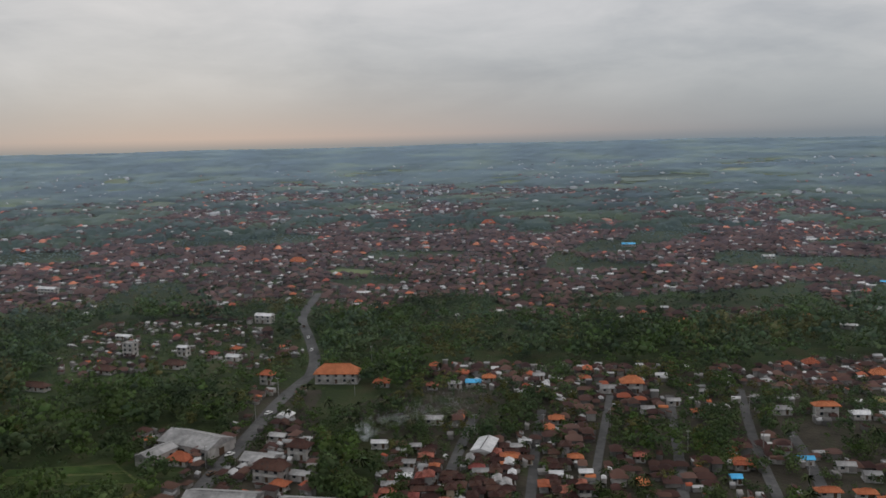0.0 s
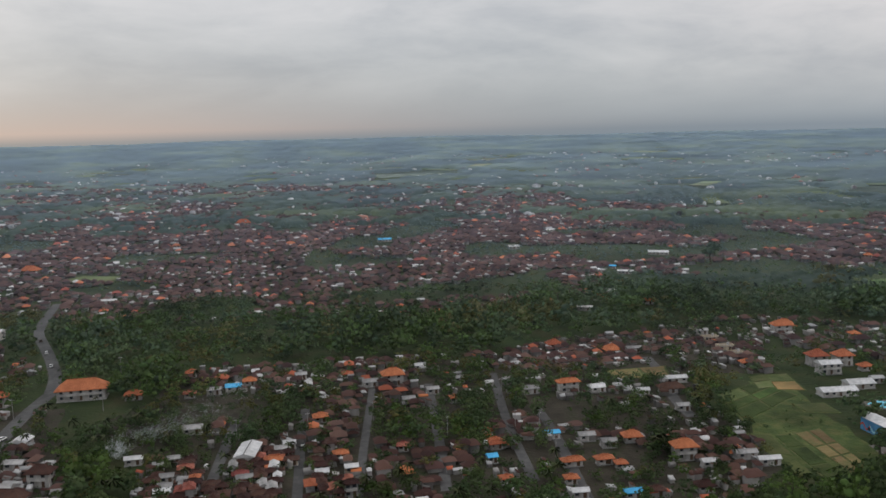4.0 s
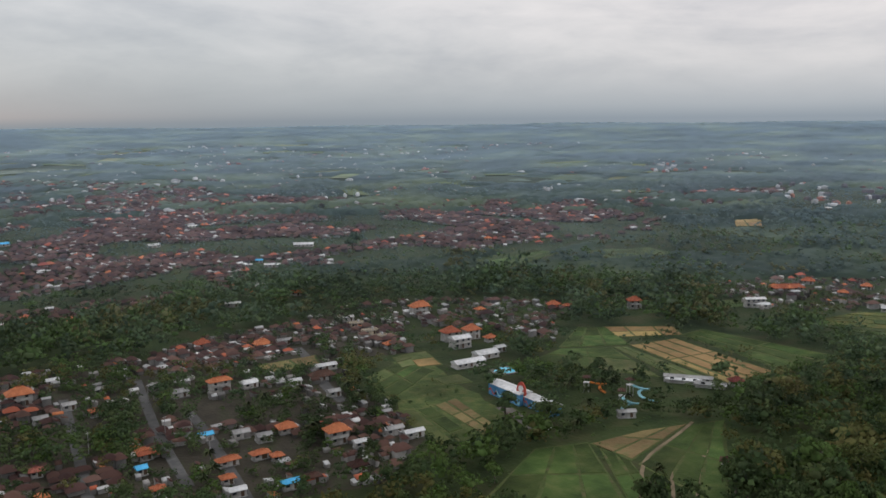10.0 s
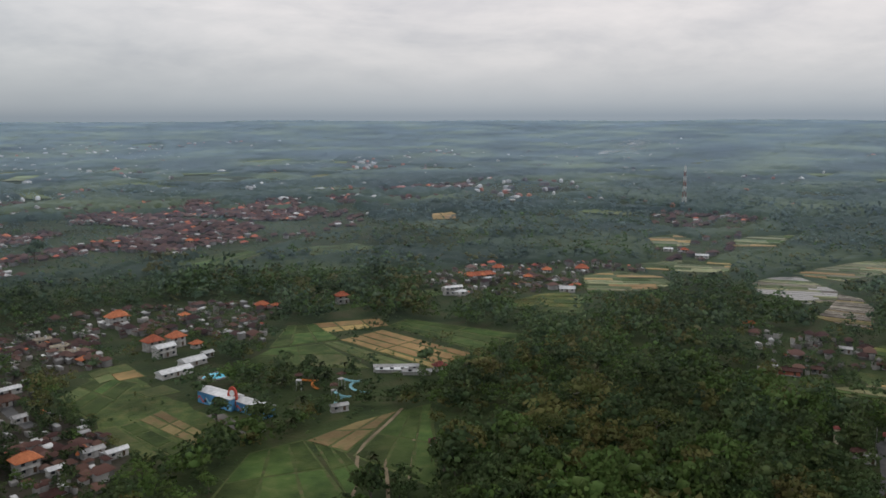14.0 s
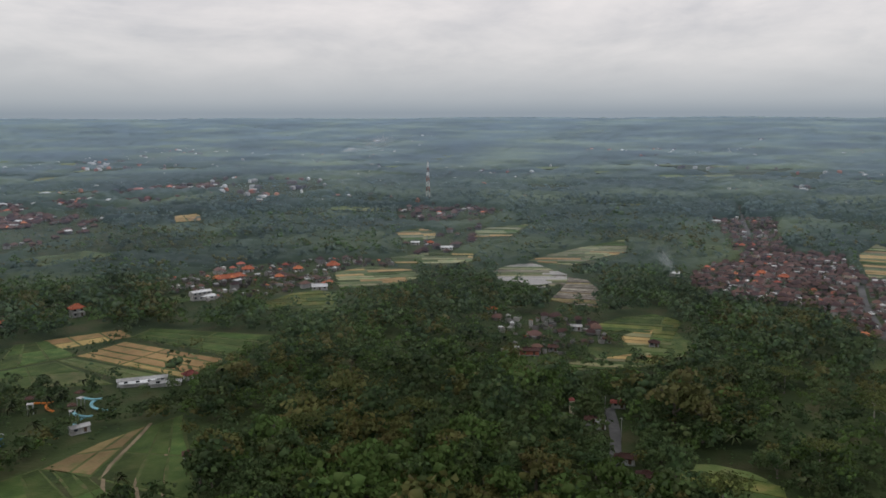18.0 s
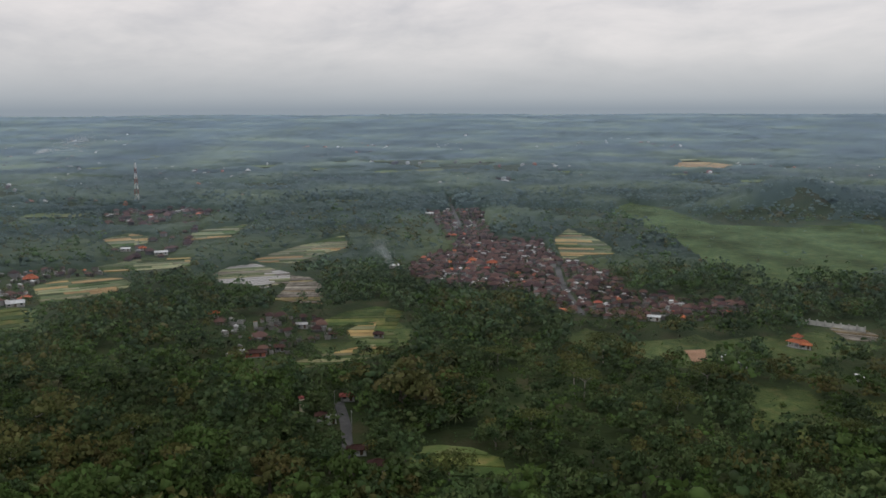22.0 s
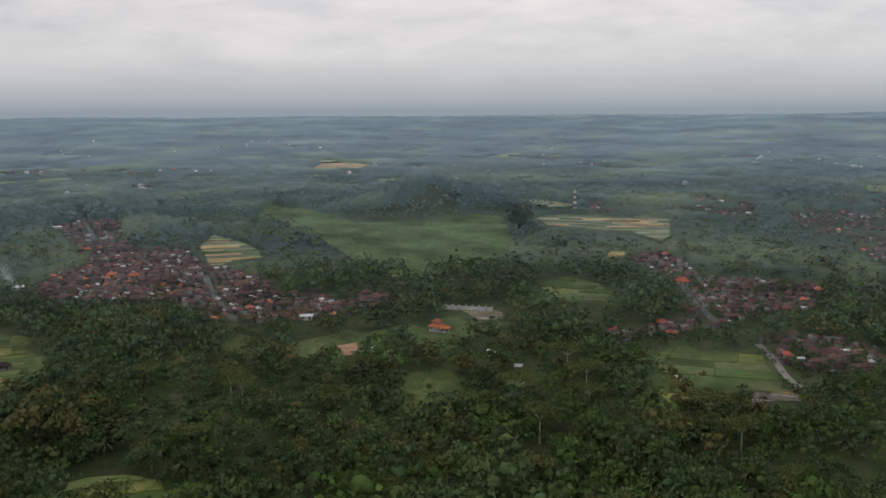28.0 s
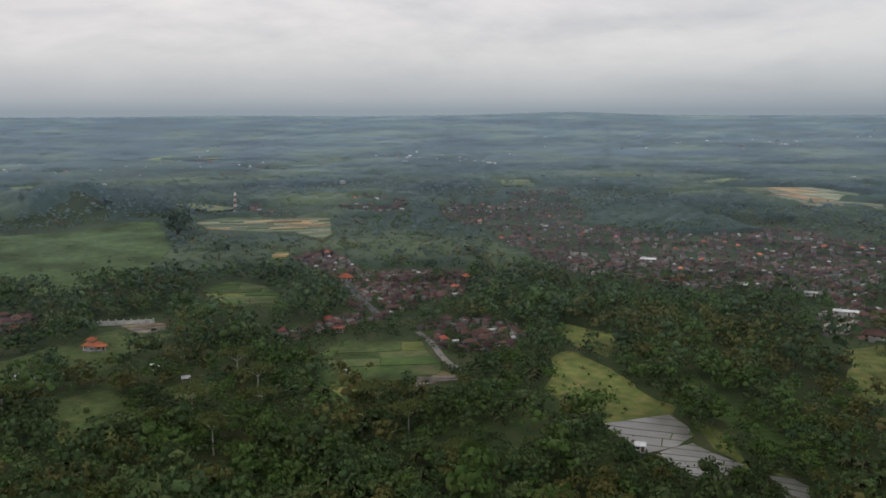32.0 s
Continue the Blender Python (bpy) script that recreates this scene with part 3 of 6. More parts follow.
def field(kind, nu, nv, c):
    """A field of nu by nv plots inside four corners, each a slab of crop with sloped edges on a grassy bank."""
    A, B, C, D = (Vector((*p, 0)) for p in c)
    mark_poly(c, 1)
    rng = random.Random(int(A.x * 7 + A.y * 13))
    mid = (A + B + C + D) / 4
    base = float(land(mid.x, mid.y))
    thing = empty_thing("rice_field" if kind not in ("earth", "pitch", "lot") else {"earth": "bare_patch", "pitch": "sports_ground", "lot": "parking_lot"}[kind], FIELD_LABEL[kind], "field", place=pose(mid.x, mid.y, base))
    lift = 0.9 if kind == "terrace" else 0.25

    def at(u, v):
        return (A * (1 - u) + B * u) * (1 - v) + (D * (1 - u) + C * u) * v - mid
    flat = -(B - A).cross(C - A).z < 0
    bm = bmesh.new()
    out = [at(u, v) for u, v in ((-0.01, -0.01), (1.01, -0.01), (1.01, 1.01), (-0.01, 1.01))]
    low, top = [bm.verts.new((p.x * 1.02, p.y * 1.02, -0.5)) for p in out], [bm.verts.new((p.x, p.y, 0.12)) for p in out]
    bm.faces.new(top if flat else top[::-1])
    for k in range(4):
        bm.faces.new((low[k], low[(k + 1) % 4], top[(k + 1) % 4], top[k]))
    bmesh.ops.recalc_face_normals(bm, faces=bm.faces)
    part("bank", bm, M["bund"], thing)
    us = [0] + [(k + rng.uniform(-0.16, 0.16)) / nu for k in range(1, nu)] + [1]
    vs = [0] + [(k + rng.uniform(-0.16, 0.16)) / nv for k in range(1, nv)] + [1]
    lu, lv = (B - A).length, (D - A).length
    gu, gv = min(0.12 / nu, 0.55 / max(lu, 1)), min(0.12 / nv, 0.55 / max(lv, 1))
    for i in range(nu):
        for j in range(nv):
            m = {"terrace": rng.choice(("terrace", "terrace", "young", "ripe")), "rice": rng.choice(("rice",) * 14 + ("young",)),
                 "ripe": rng.choice(("ripe",) * 7 + ("young",))}.get(kind, kind)
            cor = [at(us[i] + gu, vs[j] + gv), at(us[i + 1] - gu, vs[j] + gv), at(us[i + 1] - gu, vs[j + 1] - gv), at(us[i] + gu, vs[j + 1] - gv)]
            h = 0.16 + lift * (0.25 + 0.1 * rng.random()) + 0.02 * j
            cm = sum(cor, Vector()) / 4
            bm = bmesh.new()
            n = 5
            ring0, ring1 = [], []
            for a, b in zip(cor, cor[1:] + cor[:1]):
                side = (b - a)
                nor = Vector((side.y, -side.x, 0)).normalized() * rng.uniform(-0.03, 0.05) * side.length
                if nor.dot(cm - a) < 0:
                    nor = -nor
                for k in range(n):
                    p = a.lerp(b, k / n) + nor * math.sin(math.pi * k / n) * 0.7
                    ring0.append(bm.verts.new((p.x, p.y, 0.1)))
                    q = p.lerp(cm, 0.012)
                    ring1.append(bm.verts.new((q.x, q.y, h)))
            bm.faces.new(ring1)
            for k in range(len(ring0)):
                k2 = (k + 1) % len(ring0)
                bm.faces.new((ring0[k], ring0[k2], ring1[k2], ring1[k]))
            bmesh.ops.recalc_face_normals(bm, faces=bm.faces)
            part("plot", bm, M[m], thing)


ZONES = []


def grove_zone(poly):
    """Trees stand close and tall here."""
    mark_poly(poly, 8)


MEADOWS = []


def clearing(poly, crop="scrub"):
    """Open ground with grass, scrub and low bushes, uneven along its edge."""
    rng = random.Random(int(poly[0][0] * 3 + poly[0][1]))
    mid = sum((Vector((*p, 0)) for p in poly), Vector()) / len(poly)
    edge = []
    for a, b in zip(poly, poly[1:] + poly[:1]):
        a, b = Vector((*a, 0)), Vector((*b, 0))
        n = max(2, int((b - a).length / 9))
        edge += [a.lerp(b, k / n) + Vector((rng.uniform(-1, 1), rng.uniform(-1, 1), 0)) * 2.5 for k in range(n)]
    MEADOWS.append(poly)
    mark_poly([(p.x, p.y) for p in edge], 16)
    bm = bmesh.new()
    top = [bm.verts.new((p.x, p.y, float(land(p.x, p.y)) + 0.02 + 0.005 * len(MEADOWS))) for p in edge]
    low = [bm.verts.new((p.x + (p.x - mid.x) * 0.03, p.y + (p.y - mid.y) * 0.03, float(land(p.x, p.y)) - 0.3)) for p in edge]
    sheet = bm.faces.new(top)
    sheet.normal_update()
    if sheet.normal.z < 0:
        sheet.normal_flip()
    for k in range(len(top)):
        k2 = (k + 1) % len(top)
        bm.faces.new((low[k], low[k2], top[k2], top[k]))
    bmesh.ops.triangulate(bm, faces=[sheet])
    bmesh.ops.recalc_face_normals(bm, faces=bm.faces)
    if sum(f.normal.z for f in bm.faces) < 0:
        bmesh.ops.reverse_faces(bm, faces=bm.faces)
    tagged(part("meadow", bm, M[crop]), "rough green meadow with scrub in a clearing" if crop == "scrub" else {"pasture": "broad green pasture with uneven edges", "slope": "dry yellow-green grass slope"}[crop], "meadow", kind="structure")


TERRACE_MIX = {"wet": ("mud_water", "mud_water", "terrace", "young", "plough"), "plough": ("plough", "plough", "fallow"), "pale": ("terrace", "terrace", "young", "young", "rice", "ripe"),
               "green": ("rice", "rice", "young", "scrub", "slope"), "ripe": ("ripe", "ripe", "terrace"), "paddy": ("mud_water",) * 9 + ("slope",)}
TERRACE_LABEL = {"wet": "pale stepped terraces, half of them flooded", "plough": "ploughed grey-brown strips in rows", "pale": "pale green and straw-coloured stepped terraces", "green": "bright green plots along grassy contour banks",
                 "ripe": "small ripe golden rice plots", "paddy": "flooded grey paddies reflecting the sky between curved banks"}


def clipped(poly, nx, ny, lim):
    """The part of a polygon where nx * x + ny * y is under lim."""
    res = []
    for (x1, y1), (x2, y2) in zip(poly, poly[1:] + poly[:1]):
        d1, d2 = nx * x1 + ny * y1 - lim, nx * x2 + ny * y2 - lim
        if d1 <= 0:
            res.append((x1, y1))
        if d1 * d2 < 0:
            res.append((x1 + (x2 - x1) * d1 / (d1 - d2), y1 + (y2 - y1) * d1 / (d1 - d2)))
    return res


def soil_patch(poly, lift, wobble):
    """A sheet with sloped edges over a polygon, its outline bent a little."""
    edge = []
    for (x1, y1), (x2, y2) in zip(poly, poly[1:] + poly[:1]):
        n = max(1, int(math.hypot(x2 - x1, y2 - y1) / 5))
        edge += [(x1 + (x2 - x1) * k / n, y1 + (y2 - y1) * k / n) for k in range(n)]
    ex, ey = np.array([p[0] for p in edge]), np.array([p[1] for p in edge])
    bx, by = (value_noise(ex, ey, 19.0, 41) - 0.5) * 2 * wobble, (value_noise(ex, ey, 19.0, 42) - 0.5) * 2 * wobble
    ex, ey = ex + bx, ey + by
    ez = land(ex, ey)
    mx, my = ex.mean(), ey.mean()
    bm = bmesh.new()
    top = [bm.verts.new((x, y, z + lift)) for x, y, z in zip(ex, ey, ez)]
    low = [bm.verts.new((x + (x - mx) * 0.012, y + (y - my) * 0.012, z - 0.25)) for x, y, z in zip(ex, ey, ez)]
    sheet = bm.faces.new(top)
    for k in range(len(top)):
        k2 = (k + 1) % len(top)
        bm.faces.new((low[k], low[k2], top[k2], top[k]))
    sheet.normal_update()
    if sheet.normal.z < 0:
        bmesh.ops.reverse_faces(bm, faces=bm.faces[:])
    bmesh.ops.triangulate(bm, faces=[sheet])
    return bm


def terraces(kind, width, poly):
    """Narrow plots along the contours, each a slab of crop, soil or water between grassy banks."""
    mark_poly(poly, 1)
    rng = random.Random(int(poly[0][0] * 7 + poly[0][1] * 13))
    cx, cy = sum(p[0] for p in poly) / len(poly), sum(p[1] for p in poly) / len(poly)
    a = math.atan2(cx, cy) + rng.uniform(-0.15, 0.15)
    vx, vy, ux, uy = math.sin(a), math.cos(a), math.cos(a), -math.sin(a)
    thing = empty_thing("terraced_field", TERRACE_LABEL[kind], "field", "terraced fields")
    part("bank", soil_patch(poly, 0.1, 1.2), M["bund"], thing)
    vs = [vx * x + vy * y for x, y in poly]
    v, step = min(vs), 0
    while v < max(vs):
        w = width * rng.uniform(0.75, 1.3)
        strip = clipped(clipped(poly, -vx, -vy, -(v + 0.35)), vx, vy, v + w - 0.35)
        v, step = v + w, step + 1
        if len(strip) < 3:
            continue
        us = [ux * x + uy * y for x, y in strip]
        u = min(us)
        while u < max(us):
            n = rng.uniform(16, 46) if kind != "paddy" else rng.uniform(14, 40)
            cell = clipped(clipped(strip, -ux, -uy, -(u + 0.3)), ux, uy, u + n - 0.3)
            u += n
            if len(cell) < 3 or max(ux * x + uy * y for x, y in cell) - min(ux * x + uy * y for x, y in cell) < 3:
                continue
            m = rng.choice(TERRACE_MIX[kind])
            part("plot", soil_patch(cell, 0.16 + (0.04 if m == "mud_water" else 0.3 * rng.random()), 1.2), M[m], thing, "plot flooded with grey water" if m == "mud_water" and kind == "wet" else "")

def zone(kind, turn, density, poly):
    ZONES.append((kind, turn, density, poly))
    if kind in ("village", "suburb"):
        for k in (0.97, 0.94):
            mark_poly([(x * k, y * k) for x, y in poly], 32)
    mark_poly(poly, 4)


zone('town', -3, 1, [(-348, 613), (-246, 626), (-126, 560), (-88, 583), (25, 566), (131, 527), (225, 539), (291, 568), (600, 1180), (420, 1390), (180, 1300), (30, 1440), (-180, 1370), (-380, 1500), (-560, 1330), (-760, 1300)])
zone('town', -3, 1, [(155, 552), (220, 572), (275, 592), (331, 653), (378, 592), (475, 567), (629, 590), (850, 664), (960, 809), (749, 1020), (621, 1285), (445, 1418)])
zone('town_far', -3, 1, [(600, 1180), (660, 1500), (520, 1900), (250, 1950), (60, 2250), (-200, 2150), (-420, 2350), (-640, 1900), (-900, 1700), (-800, 1340), (-560, 1330), (-380, 1500), (-180, 1370), (30, 1440), (180, 1300), (420, 1390)])
zone('town_near', -4, 1, [(-50, 365), (-24, 402), (-8, 448), (107, 432), (154, 422), (185, 442), (235, 441), (144, 266), (128, 236), (-28, 244), (-23, 331)])
zone('town_near', -8, 1, [(231, 436), (285, 446), (286, 383), (265, 341), (230, 354), (205, 311), (207, 292), (199, 245), (157, 221), (133, 228), (68, 227), (121, 355), (157, 412), (208, 426)])
zone('town_near', -20, 0.8, [(-140, 346), (-92, 343), (-97, 408), (-63, 405), (-49, 309), (-43, 245), (-103, 248), (-99, 306)])
zone('suburb', -5, 0.5, [(-235, 530), (-225, 571), (-130, 560), (-70, 459), (-111, 445), (-144, 466), (-173, 434), (-208, 407)])
zone('suburb', -12, 0.6, [(285, 454), (334, 447), (392, 399), (420, 365), (387, 341), (335, 306), (327, 328), (328, 352), (309, 376), (296, 386), (260, 359), (265, 412)])
zone('suburb', -30, 0.45, [(539, 335), (614, 312), (665, 236), (667, 187), (557, 213), (518, 237), (477, 283)])
zone('suburb', -30, 0.5, [(747, 215), (844, 190), (908, 163), (793, 146), (697, 164), (692, 194)])
zone('suburb', -70, 0.5, [(1030, 304), (1097, 246), (1029, 160), (915, 173), (903, 228), (919, 272)])
zone('suburb', -30, 0.6, [(598, 634), (820, 783), (1102, 814), (1271, 756), (1368, 720), (1160, 629), (906, 624), (759, 553), (619, 532), (511, 516)])
zone('suburb', -80, 0.5, [(475, 83), (495, 56), (489, 22), (440, 14), (414, 35), (412, 69)])
zone('village', -105, 1.2, [(656, -37), (705, -64), (762, -89), (765, -164), (634, -154), (574, -172), (493, -127), (548, -102), (561, -62), (600, -34)])
zone('village', -105, 0.8, [(1007, -78), (1023, -148), (756, -120), (764, -79)])
zone('village', -105, 0.9, [(530, -152), (515, -185), (505, -239), (467, -225), (469, -176), (469, -141)])
zone('village', -105, 1.1, [(629, -28), (663, -57), (720, -82), (805, -121), (672, -158), (593, -186), (535, -171), (496, -237), (455, -218), (460, -158), (483, -113), (534, -129), (568, -84)])
zone('village', -125, 1.1, [(528, -469), (532, -516), (435, -456), (378, -507), (329, -453), (326, -366), (329, -305), (343, -282), (352, -362), (431, -425)])
zone('village', -125, 0.9, [(297, -355), (289, -390), (247, -395), (227, -348), (243, -330), (265, -329)])
zone('village', -140, 0.42, [(330, -768), (253, -900), (150, -820), (88, -503), (148, -585), (232, -543), (319, -556), (413, -619), (507, -708), (460, -800)])
zone('village', -140, 0.3, [(726, -895), (664, -1152), (452, -836), (502, -711), (562, -722)])
zone('suburb', -140, 0.5, [(868, -701), (877, -829), (802, -936), (629, -734), (730, -727), (795, -642)])
zone('suburb', -140, 0.8, [(130, -519), (103, -578), (83, -478), (114, -468)])
grove_zone([(-66, 407), (-26, 393), (-5, 360), (5, 344), (-5, 320), (-24, 324), (-23, 296), (-46, 295), (-53, 330), (-66, 359)])
grove_zone([(17, 393), (47, 382), (47, 349), (28, 346), (14, 338), (5, 366)])
grove_zone([(90, 340), (121, 341), (114, 312), (87, 310)])
grove_zone([(155, 329), (182, 309), (152, 290), (144, 304)])
grove_zone([(136, 356), (160, 332), (156, 303), (134, 306), (126, 327)])
grove_zone([(92, 339), (113, 327), (103, 300), (86, 306)])
grove_zone([(-32, 421), (-18, 428), (10, 408), (44, 376), (41, 356), (12, 358), (-9, 369), (-17, 355), (-28, 355)])
grove_zone([(62, 355), (93, 343), (83, 304), (56, 312)])
grove_zone([(145, 284), (169, 269), (160, 255), (137, 270)])
grove_zone([(199, 202), (239, 216), (277, 205), (303, 201), (290, 189), (255, 198), (202, 189)])
grove_zone([(287, 255), (300, 234), (304, 210), (279, 206), (268, 229), (271, 244)])
grove_zone([(169, 214), (214, 223), (215, 215), (164, 191), (150, 202)])
grove_zone([(384, 334), (427, 314), (458, 269), (471, 227), (503, 243), (448, 308), (395, 344)])
grove_zone([(297, 237), (299, 216), (311, 190), (304, 180), (290, 188), (278, 225)])
grove_zone([(-51, 321), (-45, 394), (-18, 392), (3, 365), (-20, 331), (-38, 287)])
road([(-89, 259), (-88, 285), (-86, 311), (-82, 342), (-80, 380), (-77, 402), (-71, 431)], 6.5, 'asphalt')
road([(-71, 431), (-72, 460), (-84, 515), (-99, 573), (-101, 615), (-101, 673)], 6, 'asphalt')
road([(0, 295), (5, 323), (9, 346), (12, 361)], 4, 'asphalt')
road([(26, 265), (31, 298), (35, 327), (42, 366)], 3.6, 'asphalt')
road([(46, 264), (55, 302), (68, 353), (76, 385)], 3.2, 'asphalt')
road([(76, 262), (85, 300), (93, 337), (103, 383)], 3.8, 'asphalt')
road([(107, 260), (117, 310), (125, 341), (138, 389)], 3.8, 'asphalt')
road([(115, 229), (125, 270), (134, 306), (138, 332)], 4, 'asphalt')
road([(194, 299), (199, 323), (215, 357), (224, 389)], 5, 'asphalt')
road([(281, 6), (301, 7), (318, 7), (342, 11)], 4, 'asphalt')
road([(635, -150), (570, -138), (508, -131), (478, -129)], 4.5, 'asphalt')
road([(876, -103), (973, -108), (1166, -122)], 4, 'asphalt')
road([(444, -443), (384, -396), (332, -363)], 4.5, 'asphalt')
road([(292, -349), (267, -334), (246, -312), (229, -307)], 3.4, 'gravel')
road([(205, 153), (224, 161), (234, 177), (253, 177), (284, 185)], 1.3, 'dirt')
road([(211, 143), (231, 156), (242, 166)], 1.2, 'dirt')
road([(227, 145), (242, 156), (263, 165)], 1.2, 'dirt')

field('lot', 1, 1, [(237, 250), (244, 248), (236, 218), (228, 219)])
field('ripe', 4, 2, [(359, 274), (389, 266), (371, 198), (339, 203)])
field('ripe', 3, 2, [(381, 310), (411, 283), (399, 268), (367, 290)])
field('rice', 3, 2, [(398, 268), (418, 268), (419, 191), (377, 197)])
field('rice', 2, 3, [(328, 296), (370, 319), (381, 307), (360, 274)])
field('young', 2, 2, [(350, 278), (356, 273), (337, 204), (330, 227)])
field('rice', 2, 2, [(298, 288), (327, 294), (348, 277), (324, 230)])
field('rice', 2, 3, [(172, 187), (217, 207), (236, 198), (204, 154)])
field('rice', 2, 2, [(237, 194), (234, 177), (223, 161), (205, 154)])
field('rice', 2, 3, [(234, 173), (281, 183), (296, 178), (225, 132)])
field('fallow', 2, 2, [(236, 197), (262, 192), (281, 185), (235, 177)])
field('fallow', 2, 3, [(220, 269), (233, 270), (222, 231), (212, 229)])
field('rice', 1, 3, [(211, 270), (218, 268), (209, 228), (200, 227)])
field('young', 1, 2, [(202, 276), (211, 271), (198, 229), (194, 236)])
field('fallow', 2, 1, [(191, 374), (224, 371), (217, 354), (192, 358)])
field('ripe', 1, 2, [(260, 341), (271, 338), (262, 313), (250, 318)])
field('ripe', 1, 1, [(243, 298), (257, 296), (254, 282), (241, 288)])
field('rice', 2, 3, [(221, 321), (251, 332), (253, 308), (210, 286)])
field('young', 1, 2, [(251, 340), (262, 341), (252, 321), (243, 322)])
field('rice', 1, 2, [(-167, 309), (-127, 312), (-111, 293), (-165, 293)])
field('pitch', 1, 1, [(-117, 783), (-98, 805), (-65, 789), (-72, 757)])
field('young', 1, 2, [(-654, 1796), (-610, 1882), (-523, 1755), (-570, 1653)])
field('young', 3, 1, [(488, 2361), (748, 2442), (701, 2192), (455, 2132)])
field('rice', 1, 3, [(486, 544), (568, 544), (567, 515), (487, 492)])
field('ripe', 2, 2, [(895, 542), (933, 526), (874, 486), (849, 507)])
field('ripe', 3, 2, [(1696, -627), (2002, -784), (1770, -811), (1611, -703)])
field('earth', 1, 1, [(401, -160), (401, -172), (380, -165), (380, -156)])
field('terrace', 4, 2, [(494, -1315), (367, -1410), (243, -1304), (322, -1136)])
field('terrace', 3, 1, [(316, -1141), (286, -1215), (225, -1209), (204, -1102)])
terraces('wet', 6, [(629, 111), (661, 103), (675, 86), (632, 54), (595, 52), (578, 68), (595, 84), (598, 99)])
terraces('plough', 5, [(623, 53), (611, 39), (583, 27), (525, 26), (530, 42), (540, 57), (591, 52)])
terraces('pale', 8, [(684, 92), (730, 71), (790, 38), (824, 14), (746, 13), (708, 34), (671, 54)])
terraces('pale', 7, [(599, 227), (632, 211), (625, 174), (600, 157), (563, 171), (544, 202)])
terraces('pale', 8, [(676, 206), (706, 179), (709, 140), (670, 133), (655, 166), (651, 193)])
terraces('pale', 10, [(822, 244), (860, 230), (839, 205), (792, 196), (768, 219)])
terraces('pale', 10, [(856, 167), (897, 146), (912, 120), (823, 125), (807, 162)])
terraces('green', 9, [(495, 235), (523, 227), (537, 216), (527, 195), (482, 183), (474, 206), (473, 224)])
terraces('green', 9, [(483, 309), (504, 297), (489, 283), (474, 291)])
terraces('green', 8, [(477, 25), (503, 10), (516, -9), (499, -24), (452, -16), (457, -6), (472, 8), (456, 18)])
terraces('ripe', 6, [(457, 9), (472, 1), (474, -7), (443, -5), (440, 6)])
terraces('green', 7, [(434, 4), (452, -16), (432, -18), (409, -8), (411, 5)])
terraces('pale', 5, [(399, 34), (414, 19), (428, -6), (407, -10), (394, 12), (389, 32)])
terraces('pale', 8, [(772, -178), (841, -209), (781, -219), (714, -218), (686, -211), (683, -187), (659, -162)])
terraces('green', 12, [(482, -346), (488, -375), (457, -378), (426, -367), (401, -341), (419, -327), (448, -328)])
terraces('plough', 4, [(433, -256), (438, -272), (416, -275), (403, -265), (410, -252)])
terraces('pale', 10, [(789, -561), (792, -611), (739, -643), (697, -679), (601, -588), (579, -554), (642, -573), (673, -553), (723, -531)])
terraces('pale', 9, [(533, -445), (571, -491), (556, -492), (527, -461)])
terraces('green', 7, [(290, -15), (291, -26), (286, -37), (277, -47), (264, -47), (263, -37), (267, -23), (275, -15)])
terraces('green', 14, [(274, -256), (304, -300), (296, -321), (278, -335), (243, -307), (234, -294), (247, -268), (249, -245)])
terraces('plough', 3, [(238, -283), (240, -302), (228, -301), (223, -295), (231, -276)])
terraces('paddy', 6, [(146, -285), (140, -295), (129, -311), (119, -303), (113, -296), (113, -283), (120, -271), (131, -276)])
terraces('paddy', 5, [(118, -272), (110, -289), (102, -285), (90, -281), (91, -264), (96, -257), (103, -263)])
terraces('paddy', 4, [(80, -276), (74, -279), (67, -276), (62, -263), (68, -261)])
clearing([(994, -297), (1076, -349), (985, -365), (852, -366), (827, -433), (845, -498), (814, -534), (685, -462), (585, -386), (553, -329), (536, -279), (551, -265), (608, -262), (755, -287)], 'pasture')
clearing([(437, -108), (450, -124), (418, -137), (422, -163), (413, -186), (372, -160), (383, -145), (395, -121), (405, -103)], 'scrub')
clearing([(306, -150), (311, -162), (306, -175), (295, -175), (277, -163), (281, -151), (291, -146)], 'slope')
clearing([(302, -281), (311, -309), (304, -316), (268, -286), (238, -255), (238, -244), (255, -241)], 'pasture')
clearing([(413, -176), (421, -209), (427, -251), (395, -264), (380, -237), (380, -197), (397, -189)], 'scrub')
clearing([(233, -398), (238, -416), (215, -413), (194, -406), (186, -370), (209, -378)], 'slope')
clearing([(184, -308), (211, -360), (206, -367), (178, -355), (153, -332), (130, -321), (127, -308), (138, -296), (147, -285), (167, -294)], 'slope')
clearing([(152, -366), (143, -371), (111, -333), (83, -312), (84, -299), (106, -311), (133, -339)], 'pasture')
clearing([(114, -304), (111, -310), (86, -279), (70, -280), (74, -280), (88, -278), (103, -288)], 'slope')
clearing([(97, -454), (83, -475), (62, -393), (69, -370), (82, -397)], 'slope')
clearing([(248, 334), (261, 323), (246, 288), (247, 266), (232, 237), (208, 222), (201, 242), (202, 261), (216, 291)])
clearing([(435, 27), (435, 4), (410, -7), (401, 14)])
clearing([(319, -195), (321, -221), (299, -220), (293, -196)])
clearing([(454, 8), (494, -12), (444, -29), (401, -10), (410, 7)])
clearing([(407, -146), (428, -176), (409, -190), (365, -163), (372, -147)])
